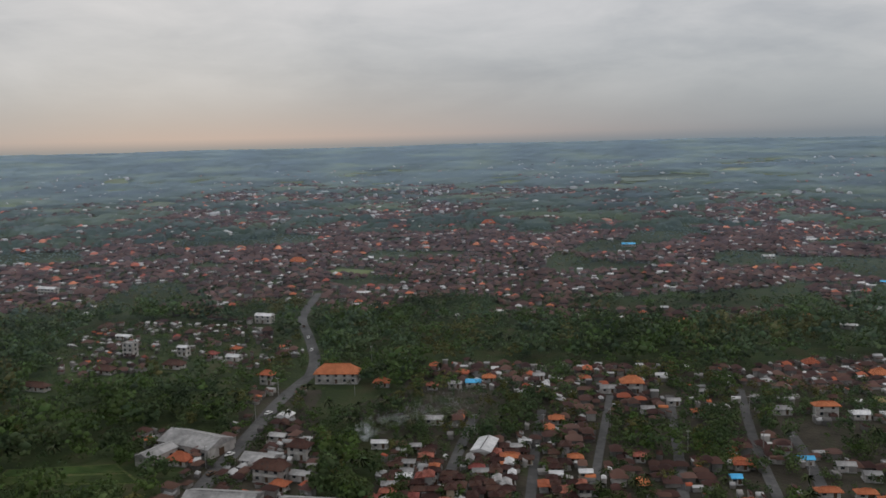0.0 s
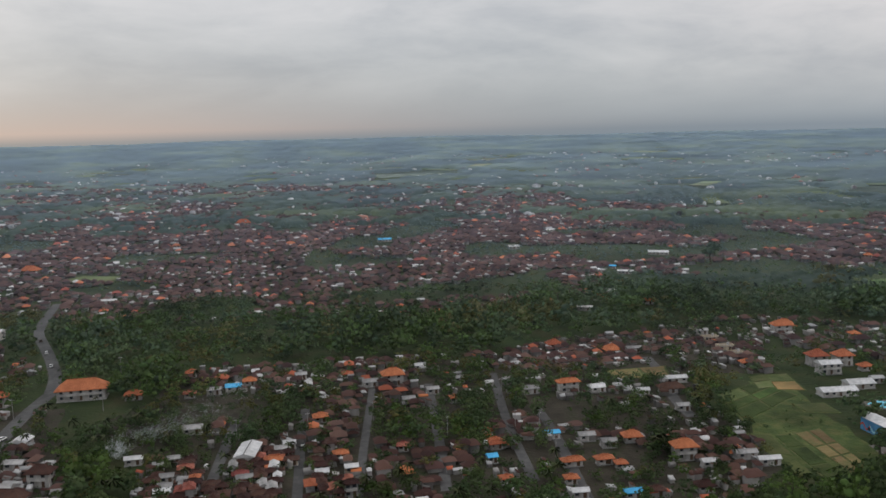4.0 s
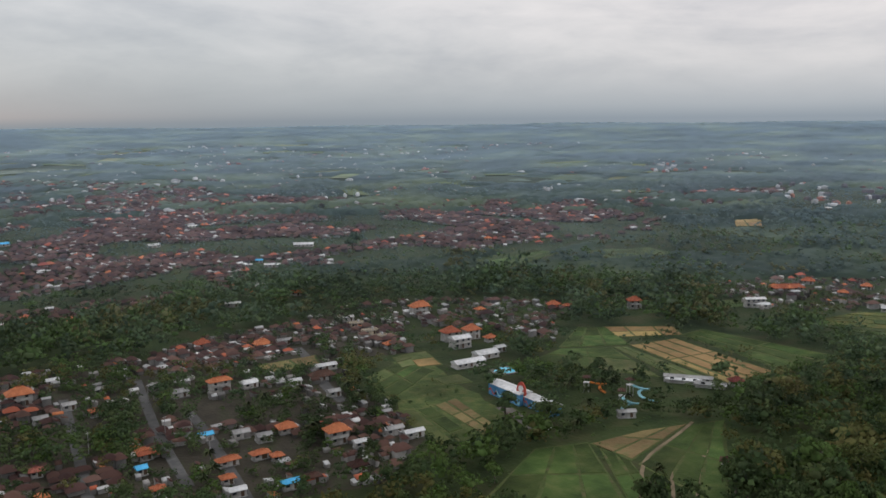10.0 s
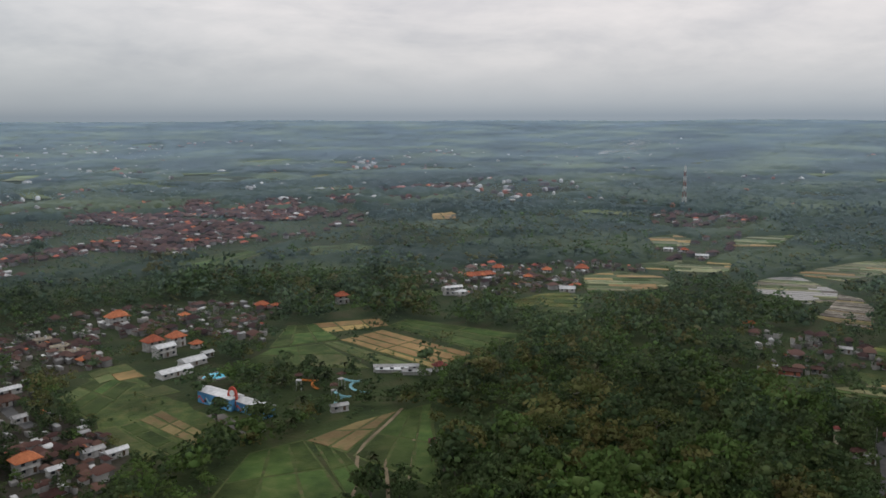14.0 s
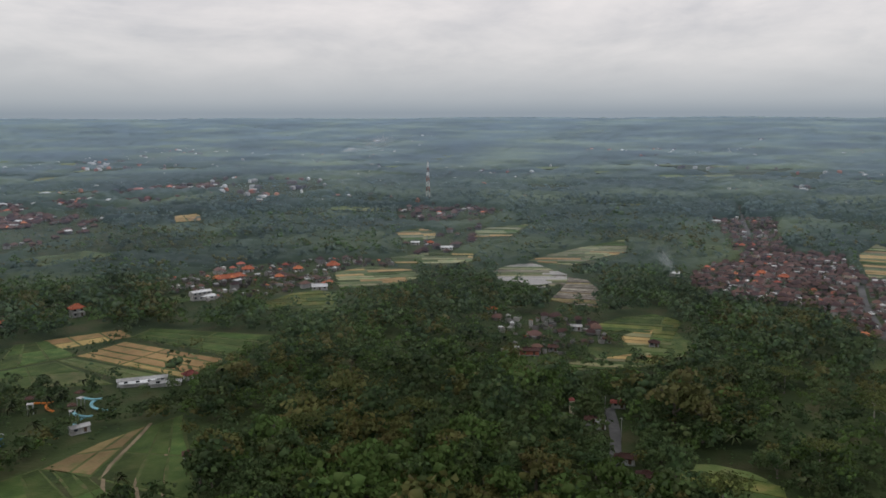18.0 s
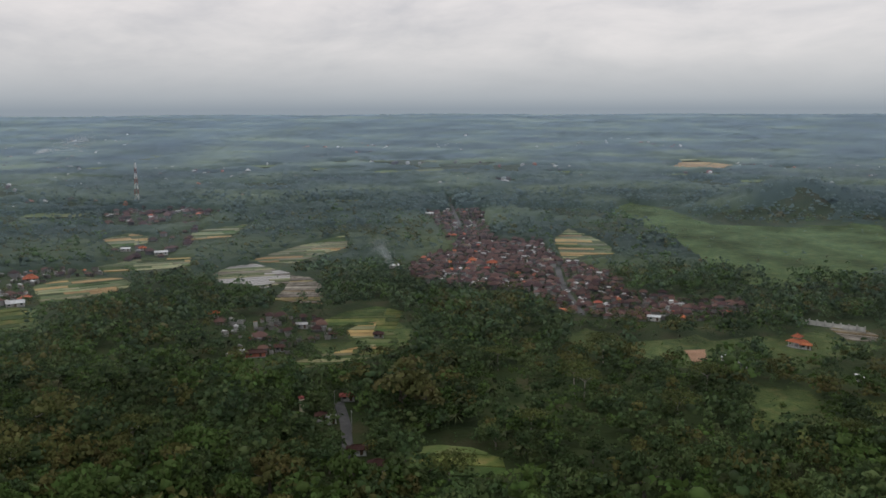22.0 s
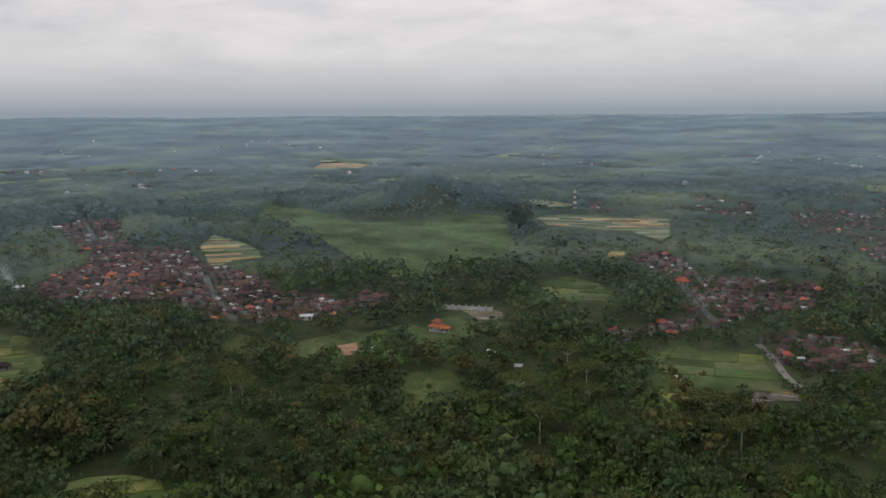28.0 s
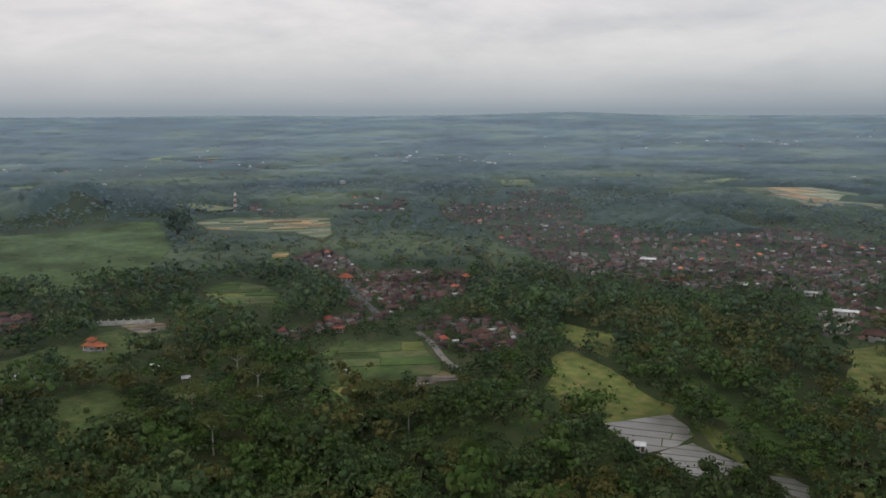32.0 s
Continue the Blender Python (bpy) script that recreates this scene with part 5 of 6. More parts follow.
lean_f = np.array([(0, 1, 5, 4), (1, 2, 6, 5), (2, 3, 7, 6), (3, 0, 4, 7), (4, 5, 9, 8), (5, 6, 10, 9), (6, 7, 11, 10), (7, 4, 8, 11), (8, 9, 10, 11)])
for name, lo, hi, mat, words in (("pale_lean_tos", 0.0, 0.3, "far_pale", "small pale metal lean-tos and awnings in the yards"), ("brown_lean_tos", 0.3, 0.72, "far_brown", "small brown tiled kitchens and shrines in the yards"), ("grey_lean_tos", 0.72, 0.93, "far_wall", "small grey yard walls and tanks"), ("orange_lean_tos", 0.93, 1.01, "far_orange", "small orange tiled porches in the yards")):
    q = (hue >= lo) & (hue < hi)
    m = int(q.sum())
    w, d, h, t = rng.uniform(0.8, 2.0, m), rng.uniform(0.6, 1.3, m), rng.uniform(1.2, 2.3, m), np.radians(-6 + rng.choice((0, 90), m) + rng.uniform(-6, 6, m))
    lx, ly = lean[None, :, 0] * w[:, None], lean[None, :, 1] * d[:, None]
    v = np.stack([x[q][:, None] + lx * np.cos(t)[:, None] - ly * np.sin(t)[:, None], y[q][:, None] + lx * np.sin(t)[:, None] + ly * np.cos(t)[:, None], land(x[q], y[q])[:, None] - 0.1 + lean[None, :, 2] * h[:, None]], -1)
    f = (lean_f[None] + 12 * np.arange(m)[:, None, None]).reshape(-1, 4)
    tagged(new(name, mesh_np(name, v.reshape(-1, 3), [f], [M["far_wall"], M[mat]], np.tile(np.array([0] * 4 + [1] * 5), m))), words, "yard buildings", kind="stuff")

# room kept clear for the halls, pool, slides, sheds and the wall
for x, y, r in ((254, 258, 12), (252, 250, 10), (254, 236, 10), (252, 228, 9), (278, 283, 11), (236, 246, 13), (232, 230, 9), (284, 236, 4), (292, 222, 4), (281, 217, 4), (-100, 326, 15), (-112, 314, 8), (14, 313, 10), (-75, 268, 13), (-44, 262, 11), (437, -277, 9), (446, -254, 8), (436, -262, 8), (426, -270, 8), (328, 25, 4)):
    mark_disc(x, y, r, 2)

# ---- trees ----


def leaf_cloud(rs, lumps, leaves, size, spread, height, low, flat=1.0, layer=0.0):
    """Quads on the shells of a cluster of lumps: a crown with an uneven outline and gaps. Returns verts (n * 4, 3)."""
    cs, rad = [], []
    for k in range(lumps):
        a, q = rs.uniform(0, 2 * np.pi), math.sqrt(rs.uniform(0, 1))
        zz = low + (height - low) * (0.25 + 0.75 * rs.uniform() * (1 - 0.45 * q * q))
        cs.append((spread * q * math.cos(a) * 0.78, spread * q * math.sin(a) * 0.78, zz))
        rad.append(spread * rs.uniform(0.28, 0.46))
    cs, rad = np.array(cs), np.array(rad)
    d = rs.normal(size=(lumps, leaves, 3))
    d /= np.linalg.norm(d, axis=-1, keepdims=True)
    d[..., 2] = np.abs(d[..., 2]) * 0.9 - 0.28
    p = cs[:, None] + d * rad[:, None, None] * np.array([1, 1, 0.72 * flat]) * rs.uniform(0.82, 1.12, size=(lumps, leaves, 1))
    nrm = d * (1 - 0.6 * layer) + rs.normal(size=d.shape) * 0.42 * (1 - 0.5 * layer) + np.array([0, 0, layer])
    nrm /= np.linalg.norm(nrm, axis=-1, keepdims=True)
    p, nrm = p.reshape(-1, 3), nrm.reshape(-1, 3)
    t = np.cross(nrm, rs.normal(size=nrm.shape))
    t /= np.linalg.norm(t, axis=-1, keepdims=True)
    b = np.cross(nrm, t)
    s = size * rs.uniform(0.6, 1.35, size=(len(p), 1))
    fold = nrm * s * rs.uniform(-0.35, 0.1, size=(len(p), 1))
    v = np.stack([p - t * s * 0.62, p - b * s * 0.5 + fold, p + t * s * 0.62, p + b * s * 0.5 + fold], 1)
    soft = d.reshape(-1, 3) * 0.75 + np.array([0, 0, 0.45]) + rs.normal(size=p.shape) * 0.2
    soft /= np.linalg.norm(soft, axis=-1, keepdims=True)
    face = np.cross(v[:, 1] - v[:, 0], v[:, 2] - v[:, 0])
    turned = (face * soft).sum(-1) < 0
    v[turned] = v[turned][:, ::-1]
    return v.reshape(-1, 3), np.repeat(soft, 4, axis=0)


def domes(rs, lumps, spread, height, low):
    """Closed rounded lumps that fill a crown: verts and triangles."""
    ring = [(math.cos(a), math.sin(a)) for a in np.arange(5) * 2 * np.pi / 5]
    unit = np.array([(0, 0, 1.0)] + [(0.82 * c, 0.82 * q, 0.5) for c, q in ring] + [(0.95 * (c * 0.81 - q * 0.59), 0.95 * (c * 0.59 + q * 0.81), -0.35) for c, q in ring])
    tri = [(0, 1 + k, 1 + (k + 1) % 5) for k in range(5)]
    tri += [(1 + k, 6 + k, 1 + (k + 1) % 5) for k in range(5)] + [(6 + k, 6 + (k + 1) % 5, 1 + (k + 1) % 5) for k in range(5)]
    vs, fs, ns = [], [], []
    for k in range(lumps):
        a, q = rs.uniform(0, 2 * np.pi) + k * 2.4, math.sqrt((k + 0.3) / lumps)
        c = np.array([spread * 0.72 * q * math.cos(a), spread * 0.72 * q * math.sin(a), low + (height - low) * (0.72 - 0.5 * q * q + rs.uniform(-0.1, 0.1))])
        r = spread * rs.uniform(0.24, 0.36)
        vs.append(c + unit * r * np.array([1, 1, 0.8]) * rs.uniform(0.75, 1.25, size=(11, 1)))
        fs.append(np.array(tri) + 11 * k)
        out = unit * 0.8 + np.array([0, 0, 0.35])
        ns.append(out / np.linalg.norm(out, axis=-1, keepdims=True))
    return np.concatenate(vs), np.concatenate(fs), np.concatenate(ns)


def crown_model(rs, lumps, leaves, size, cores, height=10.0, low=2.0, spread=4.3, fill=0.96):
    """A crown: rounded lumps with leaf clumps over them. Verts, quads, triangles."""
    v, vn = leaf_cloud(rs, lumps, leaves, size, spread, height, low)
    dv, df, dn = domes(rs, cores, spread * fill, height * (fill + 0.01), low)
    return np.concatenate([v, dv]), np.arange(len(v)).reshape(-1, 4), df + len(v), np.concatenate([vn, dn])


def palm_fronds(rs, n, segs, length, top):
    vs = []
    for k in range(n):
        a, up = 2 * np.pi * (k + rs.uniform(-0.3, 0.3)) / n, rs.uniform(0.1, 1.0)
        c, s = math.cos(a), math.sin(a)
        pts = []
        for i in range(segs + 1):
            q = i / segs
            out = length * q * (1 - 0.12 * q)
            hz = top + length * (up * 0.55 * q - (0.5 + 0.45 * (1 - up)) * q * q)
            wid = length * 0.15 * math.sin(math.pi * (0.12 + 0.8 * q))
            pts.append(((out * c, out * s, hz), wid))
        for (p, w0), (q, w1) in zip(pts, pts[1:]):
            for sgn in (-1, 1):
                vs += [p, q, (q[0] - s * w1 * sgn, q[1] + c * w1 * sgn, q[2] - w1 * 0.55), (p[0] - s * w0 * sgn, p[1] + c * w0 * sgn, p[2] - w0 * 0.55)]
    vs = np.array(vs)
    up = np.tile((0.0, 0.0, 1.0), (len(vs), 1)) + np.concatenate([vs[:, :2] / length * 0.6, np.zeros((len(vs), 1))], 1)
    return vs, np.arange(len(vs)).reshape(-1, 4), np.zeros((0, 3), dtype=int), up / np.linalg.norm(up, axis=-1, keepdims=True)


rs = np.random.RandomState(11)
H_TREE = 10.0
CROWN = {
    0: [crown_model(rs, 18, 24, 0.68, 7, low=3.0, fill=0.82) for _ in range(6)],
    1: [crown_model(rs, 11, 10, 0.84, 3, low=2.2, fill=0.86) for _ in range(6)],
    2: [crown_model(rs, 9, 5, 0.98, 2, low=1.5, fill=0.84) for _ in range(6)],
    3: [crown_model(rs, 3, 2, 1.3, 2, 9.0, 0.8) for _ in range(6)],
    4: [crown_model(rs, 2, 1, 1.3, 2, 9.0, 1.0, 5.0) for _ in range(6)],
}
PALM = {0: [palm_fronds(rs, 17, 4, 4.2, 12.0) for _ in range(4)], 1: [palm_fronds(rs, 13, 3, 4.2, 12.0) for _ in range(3)], 2: [palm_fronds(rs, 10, 2, 4.2, 12.0) for _ in range(3)]}


def tree_model(kind, k):
    """One tree as a thing: a tapered trunk with limbs, and a crown."""
    r = random.Random(k * 17 + len(kind))
    if kind == "palm":
        thing = empty_thing("coconut_palm", "slender coconut palm with drooping grey-green fronds", "palm tree", "trees of the near wood", place=pose(0, 0, -500))
        part("trunk", tube([(0, 0, -0.5), (0.3, 0.1, 4), (0.2, 0.3, 8), (0, 0, 12)], [0.24, 0.18, 0.15, 0.12], 7), M["bark"], thing)
        part_mesh("crown", mesh_np("palm_crown", PALM[0][k % 4][0], [PALM[0][k % 4][1]], [M["palm"]]), thing)
        return thing
    words = {"leaf": "broad dark green tropical tree in the wood", "leaf_bright": "fresh green leafy tree in the wood", "leaf_yellow": "tree with yellowing olive leaves"}[kind]
    thing = empty_thing("tree", words, "tree", "trees of the near wood", place=pose(0, 0, -500))
    bm = tube([(0, 0, -0.5), (0.1, 0, 2.5), (0.1, 0.1, 5.2), (0, 0, 7.5)], [0.42, 0.32, 0.22, 0.08], 7)
    for q in range(5):
        a = q * 2 * math.pi / 5 + r.uniform(-0.4, 0.4)
        z = 2.6 + 0.7 * q
        limb = tube([(0.1, 0, z), (1.3 * math.cos(a), 1.3 * math.sin(a), z + 1.3), (2.6 * math.cos(a), 2.6 * math.sin(a), z + 2.0)], [0.17, 0.12, 0.05], 5)
        me = bpy.data.meshes.new("limb")
        limb.to_mesh(me)
        limb.free()
        bm.from_mesh(me)
        bpy.data.meshes.remove(me)
    part("trunk", bm, M["bark"], thing)
    v, f4, f3, vn = CROWN[0][k % 6]
    part_mesh("crown", mesh_np("crown", v, [f4, f3], [M[kind]], smooth=True, normals=vn), thing)
    return thing


# where trees stand: everywhere but on fields, roads and houses, thinner among the houses
rs = np.random.RandomState(23)
A0, A1 = radians(-31), radians(173)


def scatter(r0, r1, spacing):
    n = int((A1 - A0) / 2 * (r1 ** 2 - r0 ** 2) / spacing ** 2)
    r, a = np.sqrt(rs.uniform(r0 ** 2, r1 ** 2, n)), rs.uniform(A0, A1, n)
    x, y = r * np.sin(a), r * np.cos(a)
    k = cover(x, y)
    stand = value_noise(x, y, 90.0, 1) * 0.6 + value_noise(x, y, 28.0, 2) * 0.4
    keep = np.where(k & 3, 0.0, np.where(k & 16, 0.3, np.where(k & 8, 1.0, np.where(k & 4, np.where(r < 430, 0.95, 0.9), 0.97 * np.clip(0.6 + 1.8 * (stand - 0.2), 0.6, 1.0)))))
    ok = rs.uniform(size=n) < keep
    ok &= (np.hypot(x, y) > r0)
    return x[ok], y[ok], k[ok], stand[ok]


def sizes(x, y, k):
    big = value_noise(x, y, 70.0, 5)
    h = (0.86 + 0.6 * big) * rs.uniform(0.65, 1.25, len(x)) * np.where(rs.uniform(size=len(x)) < 0.12, 1.35, 1.0)
    park = value_noise(x, y, 60.0, 3) < 0.39
    h = np.where((k & 4) == 0, h * np.where(rs.uniform(size=len(x)) < 0.08, 1.25, 0.9), h)
    h = np.where(k & 4, np.minimum(h * 0.75, np.where(np.hypot(x, y) < 430, np.where((value_noise(x, y, 26.0, 77) < 0.33) | ((k & 8) > 0), 0.95, 0.62), np.where(park, 0.85, 0.5))), h)
    h = np.where(k & 32, np.minimum(h, 0.6 * rs.uniform(0.6, 1.3, len(x))), h)
    h = np.where(k & 16, np.minimum(h, np.where(rs.uniform(size=len(x)) < 0.12, 0.8, 0.28)) * rs.uniform(0.5, 1.0, len(x)), h)
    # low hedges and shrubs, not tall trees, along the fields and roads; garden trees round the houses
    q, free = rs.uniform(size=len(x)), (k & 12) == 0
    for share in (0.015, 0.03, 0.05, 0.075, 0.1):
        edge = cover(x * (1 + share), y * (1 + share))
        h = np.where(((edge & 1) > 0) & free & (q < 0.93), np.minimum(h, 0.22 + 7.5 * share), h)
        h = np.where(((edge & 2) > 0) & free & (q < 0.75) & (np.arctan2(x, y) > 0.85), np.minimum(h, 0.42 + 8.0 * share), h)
    return h


def grove(name, label, crowns_list, mat, x, y, scale, tall=1.0):
    """All trees of one sort joined into one mesh."""
    if not len(x):
        return
    pick, turn = rs.randint(0, len(crowns_list), len(x)), rs.uniform(0, 2 * np.pi, len(x))
    wide = scale * rs.uniform(0.88, 1.3, len(x))
    z = land(x, y) - 0.4
    blocks, quads, tris, bent, base = [], [], [], [], 0
    for q, (v, f4, f3, vn) in enumerate(crowns_list):
        s = pick == q
        c, sn = np.cos(turn[s])[:, None], np.sin(turn[s])[:, None]
        vx, vy = v[None, :, 0] * wide[s][:, None], v[None, :, 1] * wide[s][:, None]
        blocks.append(np.stack([x[s][:, None] + vx * c - vy * sn, y[s][:, None] + vx * sn + vy * c, z[s][:, None] + v[None, :, 2] * scale[s][:, None] * tall], -1).reshape(-1, 3))
        bent.append(np.stack([vn[None, :, 0] * c - vn[None, :, 1] * sn, vn[None, :, 0] * sn + vn[None, :, 1] * c, np.repeat(vn[None, :, 2], len(c), 0)], -1).reshape(-1, 3))
        shift = base + len(v) * np.arange(s.sum())[:, None, None]
        quads.append((f4[None] + shift).reshape(-1, 4)), tris.append((f3[None] + shift).reshape(-1, 3))
        base += len(v) * int(s.sum())
    tagged(new(name, mesh_np(name, np.concatenate(blocks), [np.concatenate(quads), np.concatenate(tris)], [mat], smooth=True, normals=np.concatenate(bent))), label, "trees", kind="stuff")


def sort_trees(x, y, stand):
    """0 dark broadleaf, 1 fresh green, 2 yellowing, 3 palm."""
    q, patch = rs.uniform(size=len(x)), value_noise(x, y, 55.0, 8)
    kind = np.zeros(len(x), dtype=int)
    kind[(q > 0.84) | ((value_noise(x, y, 60.0, 10) > 0.66) & (q > 0.5))] = 1
    kind[(q < 0.06) | ((patch > 0.67) & (q < 0.42))] = 2
    kind[(value_noise(x, y, 45.0, 9) > 0.62) & (q > 0.66) & (q < 0.86)] = 3
    return kind


models = {k: [tree_model(k, i) for i in range(n)] for k, n in (("leaf", 4), ("leaf_bright", 2), ("leaf_yellow", 2), ("palm", 3))}
NAMES = ("leaf", "leaf_bright", "leaf_yellow", "palm")
WORDS = ("woodland", "fresh_green_trees", "yellowing_trees", "coconut_palms")
LABELS = ("dense dark green tropical broadleaf woodland", "fresh green leafy trees in the woodland", "olive and yellowing trees in the woodland", "coconut palms standing among the trees")
used = {k: 0 for k in NAMES}
x, y, k, st = scatter(222, 400, 6.1)
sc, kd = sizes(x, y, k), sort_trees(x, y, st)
sc = np.where(kd == 3, np.clip(sc, 0.4, 0.72), sc)
# the trees along the near edge of the woods are things of their own
near = np.argsort(np.hypot(x, y) - np.where((np.arctan2(x, y) > 0.75), 60, 0))
single = near[::3][:300]
rest = np.ones(len(x), dtype=bool)
for i in single:
    name = NAMES[kd[i]]
    pool = models[name]
    m = pose(x[i], y[i], float(land(x[i], y[i])) - 0.3, 0, 0, rs.uniform(0, 360)) @ Matrix.Diagonal((sc[i] * 1.05, sc[i] * 1.05, sc[i] * rs.uniform(0.9, 1.2), 1))
    if used[name] < len(pool):
        pool[used[name]].matrix_basis = m
    else:
        src = pool[used[name] % len(pool)]
        made = copy_thing(src, m)
        made.matrix_basis = m
    used[name] += 1
    rest[i] = False
for q in range(4):
    s = rest & (kd == q)
    grove(WORDS[q], LABELS[q], CROWN[1] if q < 3 else PALM[1], M[NAMES[q]], x[s], y[s], sc[s] if q < 3 else np.clip(sc[s], 0.4, 0.72))
# garden trees between the near houses
x, y, k, st = scatter(225, 440, 5.2)
s = (k & 4) > 0
x, y, k = x[s], y[s], k[s]
grove("garden_trees", "small dark garden trees between the houses", CROWN[2], M["leaf"], x, y, rs.uniform(0.3, 0.62, len(x)) * np.where(k & 16, 0.75, 1.0))
x, y, k, st = scatter(215, 480, 7.4)
low = np.where(k & 16, 0.27, np.where(k & 4, 0.26, 0.42)) * rs.uniform(0.6, 1.25, len(x))
grove("bushes", "low bushes and undergrowth between the trees and houses", CROWN[4], M["leaf"], x, y, low)
x, y, k, st = scatter(400, 640, 6.7)
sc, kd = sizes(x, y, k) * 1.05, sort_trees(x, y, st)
for q in range(4):
    s = kd == q
    grove(WORDS[q], LABELS[q], CROWN[2] if q < 3 else PALM[2], M[NAMES[q]], x[s], y[s], sc[s] if q < 3 else np.clip(sc[s], 0.4, 0.72))
# from here out the broadleaf crowns carry the hazier canopy material
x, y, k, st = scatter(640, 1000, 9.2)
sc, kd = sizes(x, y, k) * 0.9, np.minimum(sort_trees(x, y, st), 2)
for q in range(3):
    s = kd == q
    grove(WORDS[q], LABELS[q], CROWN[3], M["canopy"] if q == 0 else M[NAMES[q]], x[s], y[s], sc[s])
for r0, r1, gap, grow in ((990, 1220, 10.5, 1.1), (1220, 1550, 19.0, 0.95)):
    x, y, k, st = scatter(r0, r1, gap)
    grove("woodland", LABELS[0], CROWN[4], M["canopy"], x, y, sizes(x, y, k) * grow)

# distant fields: pale clearings among the far woods
rng = np.random.RandomState(17)
fv, ff = [], []
for k in range(330):
    r, a = math.sqrt(rng.uniform(1050 ** 2, 3600 ** 2)), rng.uniform(A0, A1)
    x, y, t = r * math.sin(a), r * math.cos(a), rng.uniform(0, 3.14)
    w, d = rng.uniform(30, 150) * (0.6 + r / 2600), rng.uniform(18, 60) * (0.6 + r / 2600)
    if value_noise(np.array([x]), np.array([y]), 330.0, 21)[0] < 0.36:
        continue
    poly = [(x + u * w / 2 * math.cos(t) - v * d / 2 * math.sin(t), y + u * w / 2 * math.sin(t) + v * d / 2 * math.cos(t)) for u, v in ((-1, -1), (1, -0.8), (0.9, 1), (-0.8, 0.9))]
    if np.any(cover([p[0] for p in poly], [p[1] for p in poly]) & 6):
        continue
    mark_poly(poly, 1)
    n0 = len(fv)
    for i in range(5):
        for j in range(5):
            p = (np.array(poly[0]) * (1 - i / 4) + np.array(poly[1]) * i / 4) * (1 - j / 4) + (np.array(poly[3]) * (1 - i / 4) + np.array(poly[2]) * i / 4) * j / 4
            fv.append((p[0], p[1], float(land(p[0], p[1])) + 1.6))
    ff += [(n0 + i * 5 + j, n0 + i * 5 + j + 5, n0 + i * 5 + j + 6, n0 + i * 5 + j + 1) for i in range(4) for j in range(4)]
tagged(new("distant_fields", mesh_np("distant_fields", np.array(fv), [np.array(ff)], [M["far_field"]])), "pale green fields in clearings of the far woods", "fields", kind="stuff")

# far woods: a closed canopy of crowns, broken by fields and towns
rr = 630 * 1.0075 ** np.arange(176)
rr = np.concatenate([rr, rr[-1] * 1.012 ** np.arange(1, 90)])
rr = np.concatenate([rr[rr < 4700], [4720.0]])
aa = np.linspace(A0, A1, 820)
RR, AA = np.meshgrid(rr, aa, indexing="ij")
cx, cy = RR * np.sin(AA), RR * np.cos(AA)
bump, tone = crowns(cx, cy, 11.0)
bump2, _ = crowns(cx + 500, cy, 26.0)
mixr = smooth(1500, 3000, RR)
shape = bump * (1 - mixr) + bump2 * mixr
cv = cover(cx, cy)
gaps = value_noise(cx, cy, 140.0, 4) * 0.6 + value_noise(cx, cy, 50.0, 6) * 0.4
closed = smooth(0.30, 0.42, gaps) * np.where(RR < 1010, 0.5 + 0.4 * smooth(900, 1010, RR), 1.0) * smooth(630, 680, RR)
closed = np.maximum(closed, 0.55 * smooth(1800, 2500, RR))
closed = np.where((cv & 19) | ((RR < 1100) & ((cv & 4) > 0)), 0.0, np.where(cv & 4, closed * (value_noise(cx, cy, 30.0, 7) > 0.45), closed))
for share in (0.015, 0.03, 0.05):
    closed = np.where(((cover(cx * (1 + share), cy * (1 + share)) & 3) > 0) & (RR < 1100), closed * 0.5, closed)
tall = 0.8 + 0.15 * smooth(1400, 2500, RR)
rough = 1 - 0.35 * smooth(1200, 2200, RR)
hz = closed * tall * (2.5 + 8.0 * rough * shape * (0.6 + 0.6 * tone)) - 1.2 * rough * (1 - closed)
ids = np.arange(RR.size).reshape(RR.shape)
quads = np.stack([ids[:-1, :-1], ids[:-1, 1:], ids[1:, 1:], ids[1:, :-1]], -1).reshape(-1, 4)
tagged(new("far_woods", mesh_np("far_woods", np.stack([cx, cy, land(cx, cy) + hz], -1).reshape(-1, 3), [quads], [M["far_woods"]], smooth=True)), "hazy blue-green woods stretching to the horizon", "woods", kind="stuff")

# roofs of the outer town and of distant hamlets
rng = np.random.RandomState(3)
n = 14000
r, a = np.sqrt(rng.uniform(1150 ** 2, 3100 ** 2, n)), rng.uniform(A0, A1, n)
x, y = r * np.sin(a), r * np.cos(a)
keep = np.where(a < 0.75, 0.46, 0.68) + 0.16 * smooth(1500, 3600, r)
s = (value_noise(x, y, 420.0, 12) * 0.55 + value_noise(x, y, 90.0, 13) * 0.45 > keep - 0.13) & ((cover(x, y) & 3) == 0) & (rng.uniform(size=n) < 0.5)
x, y, r = x[s], y[s], r[s]
w = rng.uniform(5, 10, len(x)) * np.where(rng.uniform(size=len(x)) < 0.1, 1.8, 1.0)
z, t = land(x, y) + 2.4, rng.uniform(0, 3, len(x))
hue = rng.uniform(size=len(x))
o = np.array([(-1, -1, -5), (1, -1, -5), (1, 1, -5), (-1, 1, -5), (-1, -1, 2), (1, -1, 2), (1, 1, 2), (-1, 1, 2), (-0.6, 0, 3.8), (0.6, 0, 3.8)], float)
